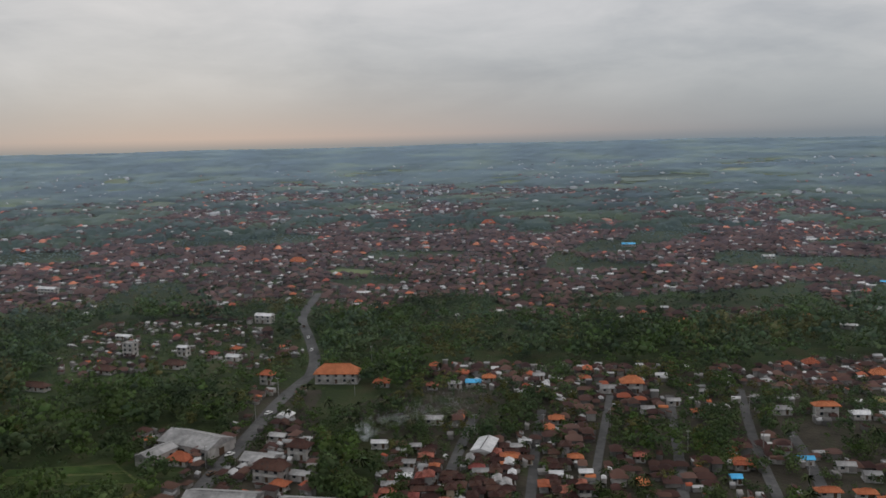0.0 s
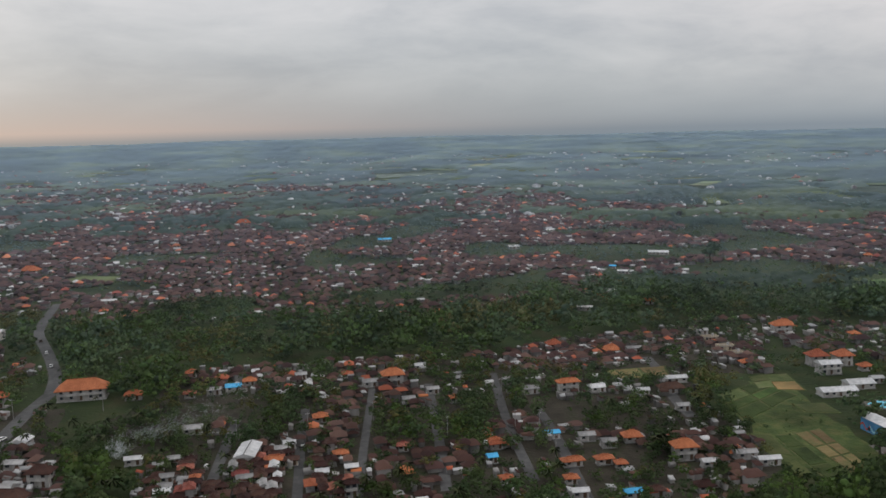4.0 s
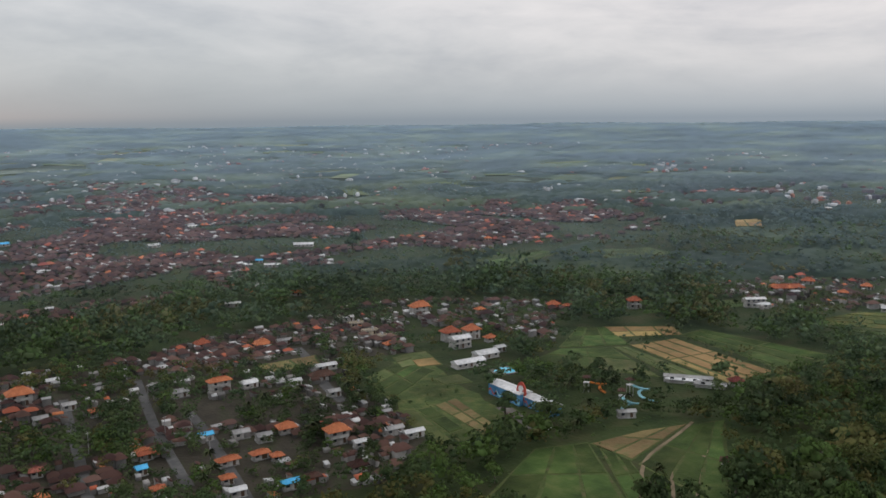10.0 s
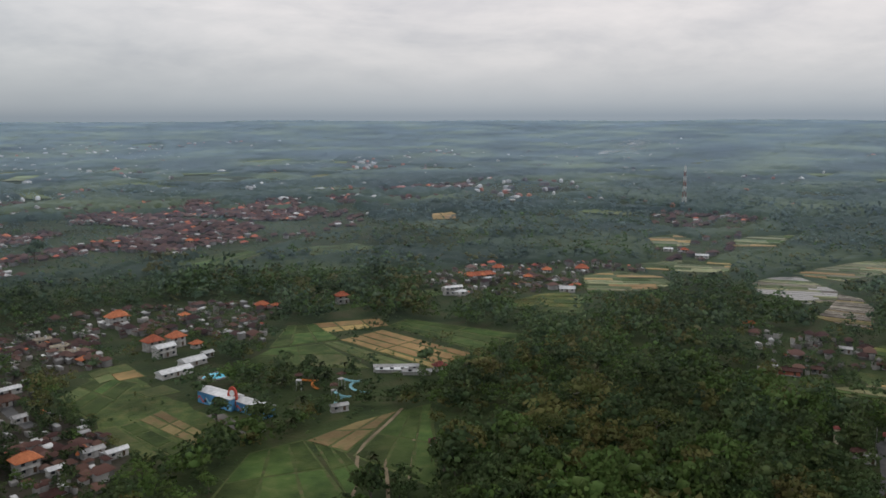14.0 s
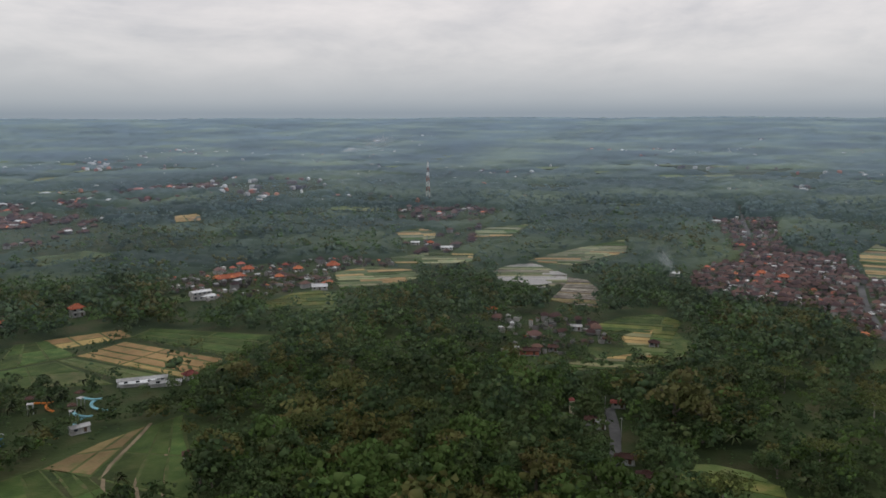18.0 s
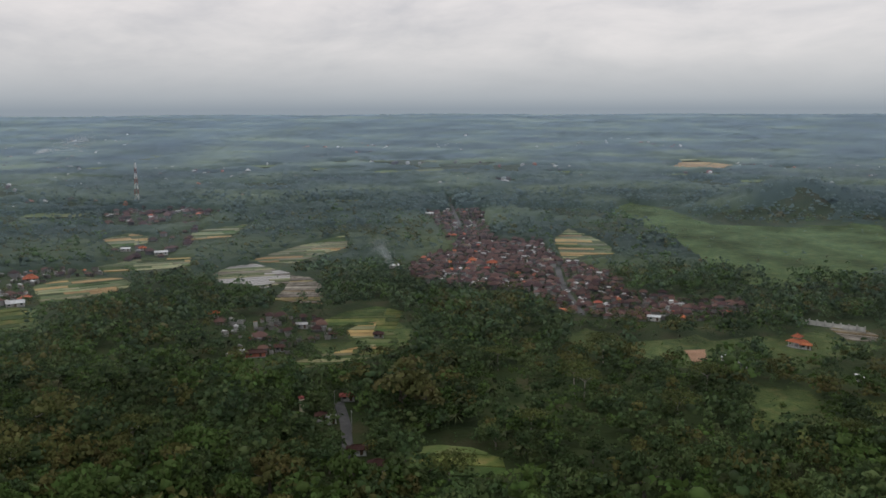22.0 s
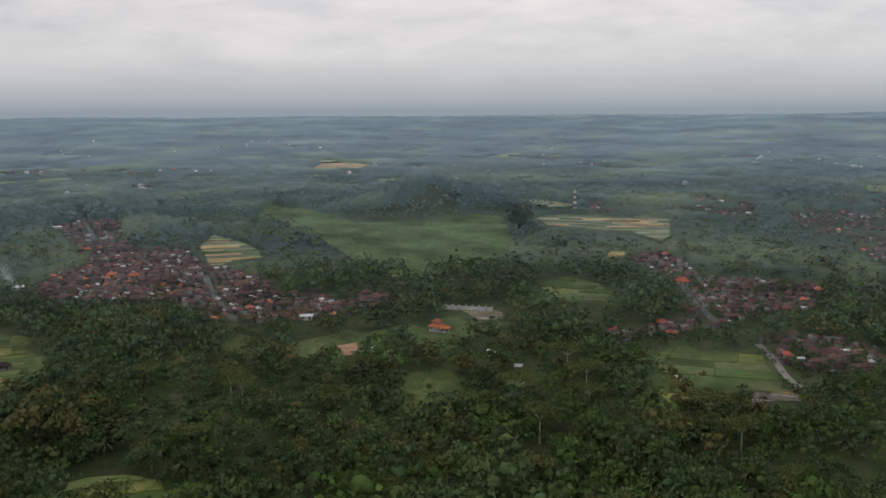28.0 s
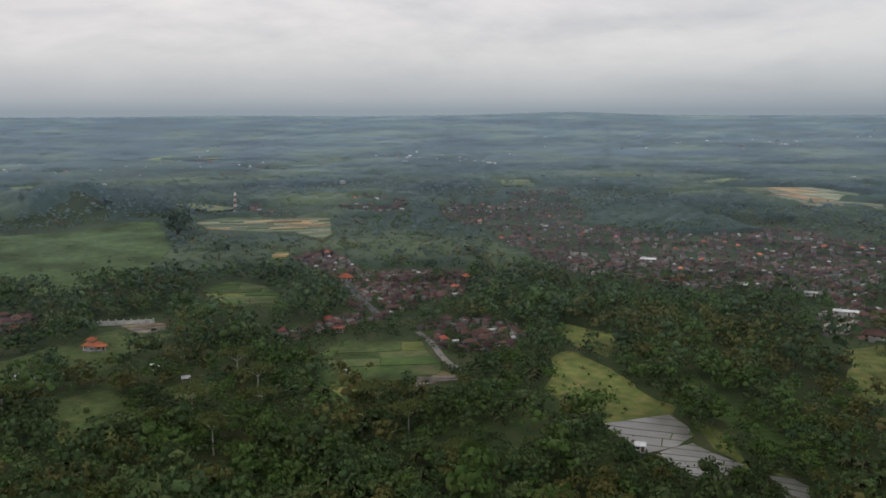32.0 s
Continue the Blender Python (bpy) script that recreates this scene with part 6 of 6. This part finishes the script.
for name, lo, hi, mat, words in (("distant_pale_roofs", 0.0, 0.42, "hazy_pale", "scattered pale roofs of distant streets and hamlets"), ("distant_brown_roofs", 0.42, 0.85, "hazy_brown", "scattered brown roofs of distant streets and hamlets"), ("distant_orange_roofs", 0.85, 1.01, "hazy_orange", "scattered orange roofs of distant streets and hamlets")):
    s = (hue >= lo) & (hue < hi)
    m = int(s.sum())
    lx, ly = o[None, :, 0] * w[s][:, None] / 2, o[None, :, 1] * w[s][:, None] / 3
    v = np.stack([x[s][:, None] + lx * np.cos(t[s])[:, None] - ly * np.sin(t[s])[:, None], y[s][:, None] + lx * np.sin(t[s])[:, None] + ly * np.cos(t[s])[:, None], z[s][:, None] + np.repeat(o[None, :, 2], m, 0)], -1)
    k0 = 10 * np.arange(m)[:, None, None]
    f4 = (np.array([(0, 1, 5, 4), (1, 2, 6, 5), (2, 3, 7, 6), (3, 0, 4, 7), (4, 5, 9, 8), (6, 7, 8, 9)])[None] + k0).reshape(-1, 4)
    f3 = (np.array([(5, 6, 9), (7, 4, 8)])[None] + k0).reshape(-1, 3)
    tagged(new(name, mesh_np(name, v.reshape(-1, 3), [f4, f3], [M[mat]])), words, "houses", kind="stuff")

# ---- the water park ----


def mural_hall(ax, ay, bx, by, depth, h):
    """A long low hall with a painted street wall and a white sheet roof."""
    a, b = Vector((ax, ay, 0)), Vector((bx, by, 0))
    n, mid = (b - a).length, (a + b) / 2
    t = math.degrees(math.atan2(b.y - a.y, b.x - a.x))
    thing = empty_thing("painted_hall", "long low hall with blue mural walls and white sheet roof", "hall", "halls of the water park", place=pose(mid.x, mid.y, 0, 0, 0, t))
    part("wall", boxes((0, depth / 2, -0.4, n, depth, h + 0.4), bevel=0.05), M["wall_blue"], thing, "wall painted in shades of blue")
    part("roof", hip_roof(n, depth, 1.4, 0.3, 1), M["sheet_white"], thing, place=pose(0, depth / 2, h))
    r = random.Random(int(n))
    for k in range(4):
        x = (k + 0.5) / 4 * n - n / 2
        bm = bmesh.new()
        top, bot = [], []
        for q in range(9):
            u = x - n * 0.12 + q / 8 * n * 0.26
            w = h * (0.35 + 0.2 * math.sin(q * 0.9 + k * 1.7))
            top.append(bm.verts.new((u, -0.06, w + 0.55)))
            bot.append(bm.verts.new((u, -0.06, w - 0.25)))
        for q in range(8):
            bm.faces.new((bot[q], bot[q + 1], top[q + 1], top[q]))
        g = bmesh.ops.extrude_face_region(bm, geom=bm.faces[:])
        bmesh.ops.translate(bm, verts=[v for v in g["geom"] if isinstance(v, bmesh.types.BMVert)], vec=(0, 0.055, 0))
        bmesh.ops.recalc_face_normals(bm, faces=bm.faces)
        part("painted_wave", bm, M["paint_red"] if k % 2 == 0 else M["paint_aqua"], thing, "red wave painted on the wall" if k % 2 == 0 else "pale blue wave painted on the wall")
    for k in range(3):
        part("window", boxes(((k + 0.5) / 3 * n - n / 2 + 1.5, -0.04, 0.9, 1.4, 0.12, 1.2)), M["glass"], thing)
    mark_disc(mid.x, mid.y, n * 0.6, 2)
    return thing


def oval(w, h, thick, sides=20):
    bm = bmesh.new()
    f = bm.faces.new([bm.verts.new((w / 2 * math.cos(k * 2 * math.pi / sides), 0, h / 2 * math.sin(k * 2 * math.pi / sides))) for k in range(sides)])
    g = bmesh.ops.extrude_face_region(bm, geom=[f])
    bmesh.ops.translate(bm, verts=[v for v in g["geom"] if isinstance(v, bmesh.types.BMVert)], vec=(0, thick, 0))
    bmesh.ops.recalc_face_normals(bm, faces=bm.faces)
    return bm


mural_hall(248, 265, 246, 244, 7, 5.0)
mural_hall(248, 243, 246, 226, 6, 4.0)
sign = empty_thing("entrance_sign", "tall red oval entrance sign with white round shapes", "sign", place=pose(248, 245, 0, 0, 0, -82))
part("board", oval(5.0, 9.0, 0.6), M["paint_red"], sign, place=pose(0, 0, 5.5))
part("emblem", oval(2.6, 2.6, 0.2), M["paint_white"], sign, "white round emblem", place=pose(0, -0.22, 7.2))
part("emblem", oval(1.8, 1.6, 0.2), M["paint_white"], sign, "white round emblem", place=pose(0, -0.22, 4.0))
part("post", boxes((-1.2, 0.3, -0.3, 0.4, 0.4, 2.2)), M["steel"], sign)
part("post", boxes((1.2, 0.3, -0.3, 0.4, 0.4, 2.2)), M["steel"], sign)

pool = empty_thing("swimming_pool", "turquoise swimming pool with pale paved surround", "pool", place=pose(279, 284, 0, 0, 0, -30))
bm = bmesh.new()
rim = [(6.8 * math.cos(k * 2 * math.pi / 28) * (1 + 0.22 * math.sin(2 * k * 2 * math.pi / 28 + 0.6)), 5.0 * math.sin(k * 2 * math.pi / 28) * (1 + 0.15 * math.cos(3 * k * 2 * math.pi / 28))) for k in range(28)]
f = bm.faces.new([bm.verts.new((x, y, 0.42)) for x, y in rim])
part("water", bm, M["pool"], pool)
bm = bmesh.new()
rings = [[bm.verts.new((x * s, y * s, z)) for x, y in rim] for s, z in ((0.98, 0.3), (1.0, 0.5), (1.35, 0.5), (1.38, -0.3))]
for u, v in zip(rings, rings[1:]):
    for k in range(28):
        bm.faces.new((u[k], v[k], v[(k + 1) % 28], u[(k + 1) % 28]))
bmesh.ops.recalc_face_normals(bm, faces=bm.faces)
part("paving", bm, M["gravel"], pool, "pale paving round the water")


def slide(x, y, turn, mat, words, turns=0.9, h=7.0):
    """A water slide: a tower with a platform, and an open chute winding to the ground."""
    thing = empty_thing("water_slide", words, "water slide", "slides of the water park", place=pose(x, y, 0, 0, 0, turn))
    for sx in (-1, 1):
        for sy in (-1, 1):
            part("tower_leg", tube([(sx, sy, -0.3), (sx, sy, h)], [0.14, 0.14], 6), M["steel"], thing)
    part("platform", boxes((0, 0, h - 0.15, 2.6, 2.6, 0.2)), M["steel"], thing)
    part("canopy", hip_roof(2.8, 2.8, 1.2, 0.3, 0), M["tile_brown"], thing, place=pose(0, 0, h + 2.2))
    bm = bmesh.new()
    prev = None
    for k in range(25):
        q = k / 24
        a = turns * 2 * math.pi * q
        c = Vector((1.3 + 9 * q + 3.2 * math.sin(a), 3.2 * (1 - math.cos(a)), h * (1 - q) ** 1.1 + 0.4))
        d = Vector((9 + 3.2 * math.cos(a) * turns * 6.28, 3.2 * math.sin(a) * turns * 6.28, 0)).normalized()
        s = Vector((-d.y, d.x, 0))
        row = [bm.verts.new(c + s * 0.7 * math.cos(b) + Vector((0, 0, -0.6 * math.sin(b)))) for b in (0, 0.8, 1.57, 2.34, 3.14)]
        if prev:
            for i in range(4):
                bm.faces.new((prev[i], prev[i + 1], row[i + 1], row[i]))
        prev = row
    g = bmesh.ops.extrude_face_region(bm, geom=bm.faces[:])
    bmesh.ops.translate(bm, verts=[v for v in g["geom"] if isinstance(v, bmesh.types.BMVert)], vec=(0, 0, -0.08))
    part("chute", bm, mat, thing)
    mark_disc(x, y, 6, 2)


slide(282, 238, -60, M["paint_orange"], "orange open water slide on a steel tower", 0.9, 4.5)
slide(292, 222, -100, M["paint_aqua"], "pale blue water slide on a steel tower", 1.4, 5.0)
slide(280, 217, -140, M["paint_aqua"], "pale blue winding water slide", 1.2, 4.0)

# ---- sheds and special buildings ----


def shed(x, y, w, d, turn, words, mat="sheet_white", h=4.5):
    thing = empty_thing("shed", words, "shed", place=pose(x, y, 0, 0, 0, turn))
    part("wall", boxes((0, 0, -0.4, w, d, h + 0.4), bevel=0.04), M["wall_white"], thing)
    part("roof", hip_roof(w, d, max(1.2, d * 0.2), 0.5, 1), M[mat], thing, place=pose(0, 0, h))
    part("ridge_cap", boxes((0, 0, max(1.2, d * 0.2) - 0.05, w + 1, 0.5, 0.12)), M["sheet_grey"], thing, place=pose(0, 0, h))
    for k in range(max(2, int(w / 5))):
        part("window", boxes(((k + 0.5) / max(2, int(w / 5)) * w - w / 2, -d / 2 - 0.03, 1.6, 1.6, 0.1, 1.2)), M["glass"], thing)
    part("door", boxes((w / 2 + 0.03, 0, 0, 0.12, 2.8, 3.0)), M["wood"], thing)
    mark_disc(x, y, max(w, d) * 0.55, 2)


shed(-100, 326, 26, 15, -28, "large grey sheet-roofed workshop shed", "sheet_grey", 4.2)
shed(-112, 314, 14, 8, 62, "pale grey lean-to shed beside the workshop", "sheet_grey", 4.0)
shed(14, 313, 14, 7, 74, "bright white gabled meeting shed", h=4.0)
shed(-75, 268, 24, 12, -10, "grey sheet-roofed store shed beside the road", "sheet_grey", 4.5)
shed(-44, 262, 22, 9, -10, "grey sheet-roofed store shed", "sheet_grey", 4.5)

shed(325, 217, 15, 4, -60, "low white greenhouse shed among the rice fields", "sheet_white", 1.6)
shed(328, 205, 13, 4, -60, "low pale shed among the rice fields", "sheet_grey", 1.5)

hall = empty_thing("tiered_hall", "orange two-tier tiled ceremonial hall on white posts", "hall", place=pose(401, -220, 0, 0, 0, 30) @ Matrix.Diagonal((0.72, 0.72, 0.72, 1)))
part("floor", boxes((0, 0, -0.5, 10, 10, 1.3), bevel=0.05), M["wall_grey"], hall)
for sx in (-4, 0, 4):
    for sy in (-4, 0, 4):
        if sx or sy:
            part("post", boxes((sx, sy, 0.8, 0.4, 0.4, 3.2)), M["paint_white"], hall)
part("lower_roof", hip_roof(9.5, 9.5, 3.0, 1.0, 0), M["tile_orange"], hall, place=pose(0, 0, 4.0))
part("upper_wall", boxes((0, 0, 6.0, 4.2, 4.2, 1.6)), M["wall_cream"], hall)
part("upper_roof", hip_roof(4.6, 4.6, 2.4, 0.9, 0), M["tile_orange"], hall, place=pose(0, 0, 7.4))
part("finial", tube([(0, 0, 9.6), (0, 0, 10.2), (0, 0, 10.8)], [0.25, 0.3, 0.05], 8), M["tile_red"], hall)
mark_disc(401, -220, 8, 2)

wall_line = empty_thing("compound_wall", "long white-washed compound wall with square piers", "wall", place=pose(436, -257, 0, 0, 0, -133))
part("wall_panel", boxes((0, 0, -0.4, 37, 0.3, 3.0)), M["wall_white"], wall_line)
for k in range(10):
    part("pier", boxes((k * 4.1 - 18.5, 0, -0.4, 0.7, 0.7, 3.9), bevel=0.05), M["wall_white"], wall_line)
gate = empty_thing("gate_pillar", "tall weathered beige masonry pillar", "pillar", place=pose(328, 25, 0, 0, 0, 10))
part("shaft", boxes((0, 0, -0.4, 2.4, 1.6, 7.0), (0, 0, 6.6, 2.8, 2.0, 0.5), bevel=0.08), M["wall_cream"], gate)
part("cap", hip_roof(2.4, 1.6, 0.9, 0.3, 0), M["tile_red"], gate, place=pose(0, 0, 7.1))


def mast(x, y, h, foot):
    """A lattice radio mast in red and white."""
    thing = empty_thing("radio_mast", "tall red and white lattice radio mast", "mast", "radio masts", place=pose(x, y, float(land(x, y))))
    n = 8
    for lv in range(n):
        z0, z1 = h * lv / n, h * (lv + 1) / n
        a, b = foot * (1 - 0.75 * lv / n), foot * (1 - 0.75 * (lv + 1) / n)
        bm = bmesh.new()
        c0 = [(sx * a, sy * a, z0) for sx, sy in ((-1, -1), (1, -1), (1, 1), (-1, 1))]
        c1 = [(sx * b, sy * b, z1) for sx, sy in ((-1, -1), (1, -1), (1, 1), (-1, 1))]
        for k in range(4):
            for p, q, r in ((c0[k], c1[k], 0.22), (c0[k], c1[(k + 1) % 4], 0.12), (c1[k], c1[(k + 1) % 4], 0.12)):
                t = tube([p, q], [r, r], 4)
                me = bpy.data.meshes.new("bar")
                t.to_mesh(me)
                t.free()
                bm.from_mesh(me)
                bpy.data.meshes.remove(me)
        part("lattice_section", bm, M["paint_white"] if lv % 2 else M["tile_red"], thing)
    part("antenna", tube([(0, 0, h), (0, 0, h + 4)], [0.15, 0.08], 6), M["steel"], thing)
    for k in range(3):
        part("dish", oval(1.8, 1.8, 0.4, 14), M["paint_white"], thing, place=pose(0.8 * math.cos(k * 2), 0.8 * math.sin(k * 2), h * 0.86 + k, 0, 0, k * 115))


mast(1126, 287, 54, 2.6)
mast(796, -623, 27, 1.8)

# ---- a few great trees that stand out ----
for x, y, s, kind in ((323, -14, 2.6, "leaf_yellow"), (312, -24, 2.0, "leaf_yellow"), (695, -475, 3.0, "leaf"), (712, -488, 2.7, "leaf"), (683, -468, 2.4, "leaf"), (262, 60, 1.7, "leaf_yellow"), (255, 30, 1.6, "leaf_yellow"),
                      (251, 22, 1.5, "leaf_yellow"), (298, 246, 1.2, "leaf"), (232, 238, 1.2, "leaf"), (238, 222, 1.4, "leaf"), (226, 214, 1.1, "leaf_bright"), (430, 640, 2.2, "leaf"), (560, -420, 1.9, "leaf")):
    q = random.Random(int(x))
    m = pose(x, y, float(land(x, y)) - 0.3, 0, 0, q.uniform(0, 360)) @ Matrix.Diagonal((s * 1.1, s * 1.1, s, 1))
    made = copy_thing(q.choice(models[kind]), m)
    made.matrix_basis = m

# ---- broad flat-topped shade trees in the wood ----


def shade_tree(k):
    """A pale straight trunk that forks high up under a wide, thin, layered crown."""
    r = random.Random(k * 31)
    thing = empty_thing("shade_tree", "tall shade tree with a wide flat feathery olive crown", "tree", "shade trees of the wood", place=pose(0, 0, -500))
    part("trunk", tube([(0, 0, -0.5), (0.15, 0.1, 4), (0.1, 0.2, 8)], [0.34, 0.26, 0.2], 7), M["pale_bark"], thing, "pale grey trunk")
    for q in range(6):
        a = q * math.pi / 3 + r.uniform(-0.4, 0.4)
        d = r.uniform(3.0, 5.0)
        part("limb", tube([(0.1, 0.2, 7.6), (d * 0.45 * math.cos(a), d * 0.45 * math.sin(a), 9.0), (d * math.cos(a), d * math.sin(a), 10.2)], [0.16, 0.1, 0.04], 5), M["pale_bark"], thing)
    v, vn = leaf_cloud(np.random.RandomState(60 + k), 22, 30, 0.62, 7.4, 11.8, 9.6, 0.42, 0.6)
    part_mesh("crown", mesh_np("flat_crown", v, [np.arange(len(v)).reshape(-1, 4)], [M["leaf_olive"]], smooth=True, normals=vn), thing)
    return thing


shade_models = [shade_tree(k) for k in range(3)]
for i, (x, y) in enumerate([(274, -190), (218, -118), (299, -118), (300, -232), (271, -170), (331, -143), (222, -132), (217, -104), (259, -212), (332, -91), (294, -61), (341, -89), (377, -62), (248, -26), (384, -114), (298, 83), (313, 120), (221, -125), (221, -116), (240, -174), (220, -238), (277, -225), (195, -227), (161, -215), (292, 81), (270, 114)]):
    q = random.Random(i * 5 + 2)
    m = pose(x, y, float(land(x, y)), 0, 0, q.uniform(0, 360)) @ Matrix.Diagonal((q.uniform(0.9, 1.35),) * 3 + (1,))
    if i < 3:
        shade_models[i].matrix_basis = m
    else:
        made = copy_thing(shade_models[i % 3], m)
        made.matrix_basis = m

# ---- cars and poles ----


def car_model(mat, words):
    thing = empty_thing("car", words, "car", "cars on the streets", place=pose(0, 0, -500))
    part("body", boxes((0, 0, 0.35, 4.2, 1.7, 0.6), bevel=0.14), mat, thing)
    part("cabin", boxes((-0.2, 0, 0.95, 2.3, 1.5, 0.55), bevel=0.2), M["glass"], thing, "dark glazed cabin")
    part("roof", boxes((-0.2, 0, 1.44, 1.8, 1.3, 0.08), bevel=0.03), mat, thing)
    for sx in (-1.3, 1.3):
        for sy in (-0.8, 0.8):
            part("wheel", tube([(sx, sy - 0.1, 0.33), (sx, sy + 0.1, 0.33)], [0.33, 0.33], 10), M["asphalt"], thing)
    return thing


white_car, dark_car = car_model(M["paint_white"], "small white car on the street"), car_model(M["wood"], "small dark car on the street")
first = {}
for i, (x, y, t) in enumerate([(-78, 483, 95), (-85, 515, 100), (-93, 548, 100), (-85, 318, 55), (-80, 368, 60), (-87, 299, 55), (234, 217, 10), (236, 224, 20), (234, 238, 80), (35, 321, 88), (542, -135, -130), (365, -382, -60)]):
    src = dark_car if i % 3 == 2 else white_car
    if src not in first:
        src.matrix_basis = pose(x, y, 0.16, 0, 0, t)
        first[src] = True
    else:
        copy_thing(src, pose(x, y, 0.16, 0, 0, t))

pole = empty_thing("utility_pole", "grey concrete utility pole with crossarm", "pole", "poles along the lanes", place=pose(-44, 394, 0))
part("shaft", tube([(0, 0, -0.5), (0, 0, 9)], [0.16, 0.1], 7), M["sheet_grey"], pole)
part("crossarm", boxes((0, 0, 8.3, 1.8, 0.12, 0.12)), M["steel"], pole)
for x, y in [(-41, 457), (-91, 306), (-84, 360), (-81, 397), (11, 336), (39, 334), (67, 339), (91, 311), (119, 309), (129, 352), (123, 278), (127, 303), (307, 5), (330, 12)]:
    copy_thing(pole, pose(x, y, 0, 0, 0, (x * 7) % 30))

# ---- smoke of small fires ----
smoke = material("thin_smoke", [(0.66, 0.70, 0.74), (0.74, 0.77, 0.80)], 0.2, 1.0, spec=0.0, big_amount=0.1, haze=0.0, through=0.5)


def plume(x, y, count, flake, width, rise, lean):
    """Smoke drifting up from a small fire: a cloud of fine floating flakes that thins and widens as it rises."""
    rs = np.random.RandomState(int(abs(x)))
    q = rs.uniform(0, 1, count * 2) ** 1.7
    spread = width * (0.12 + 0.5 * q)[:, None] * rs.normal(size=(len(q), 3)) * np.array([0.6, 0.6, 0.45])
    p = np.stack([lean[0] * q ** 1.4, lean[1] * q ** 1.4, 1.5 + rise * q ** 0.75], -1) + spread
    p = p[(value_noise(p[:, 0] + p[:, 1] * 0.7 + 900, p[:, 2] * 1.6 + 500, width * 0.55, 31) > rs.uniform(0.2, 0.75, len(p))) & (p[:, 2] > 0.2)][:count]
    s = flake * rs.uniform(0.6, 1.3, size=(len(p), 1))
    a, b = rs.normal(size=p.shape), rs.normal(size=p.shape)
    a /= np.linalg.norm(a, axis=1, keepdims=True)
    b -= a * (a * b).sum(1, keepdims=True)
    b /= np.linalg.norm(b, axis=1, keepdims=True)
    v = np.stack([p - a * s, p - b * s, p + a * s, p + b * s], 1).reshape(-1, 3)
    me = mesh_np("smoke_plume", v, [np.arange(len(v)).reshape(-1, 4)], [smoke])
    ob = part_mesh("smoke_plume", me, place=pose(x, y, float(land(x, y))))
    ob.visible_shadow = False
    tagged(ob, "thin blue-grey smoke rising from a small fire", "smoke", kind="stuff")


plume(-34, 329, 12000, 0.055, 12.0, 14.0, (50, 14))
plume(-38, 330, 9000, 0.055, 6.0, 6.0, (10, 4))
plume(640, -20, 7000, 0.085, 20.0, 36.0, (-2, 22))
plume(2144, 785, 12000, 0.5, 36.0, 42.0, (42, -120))
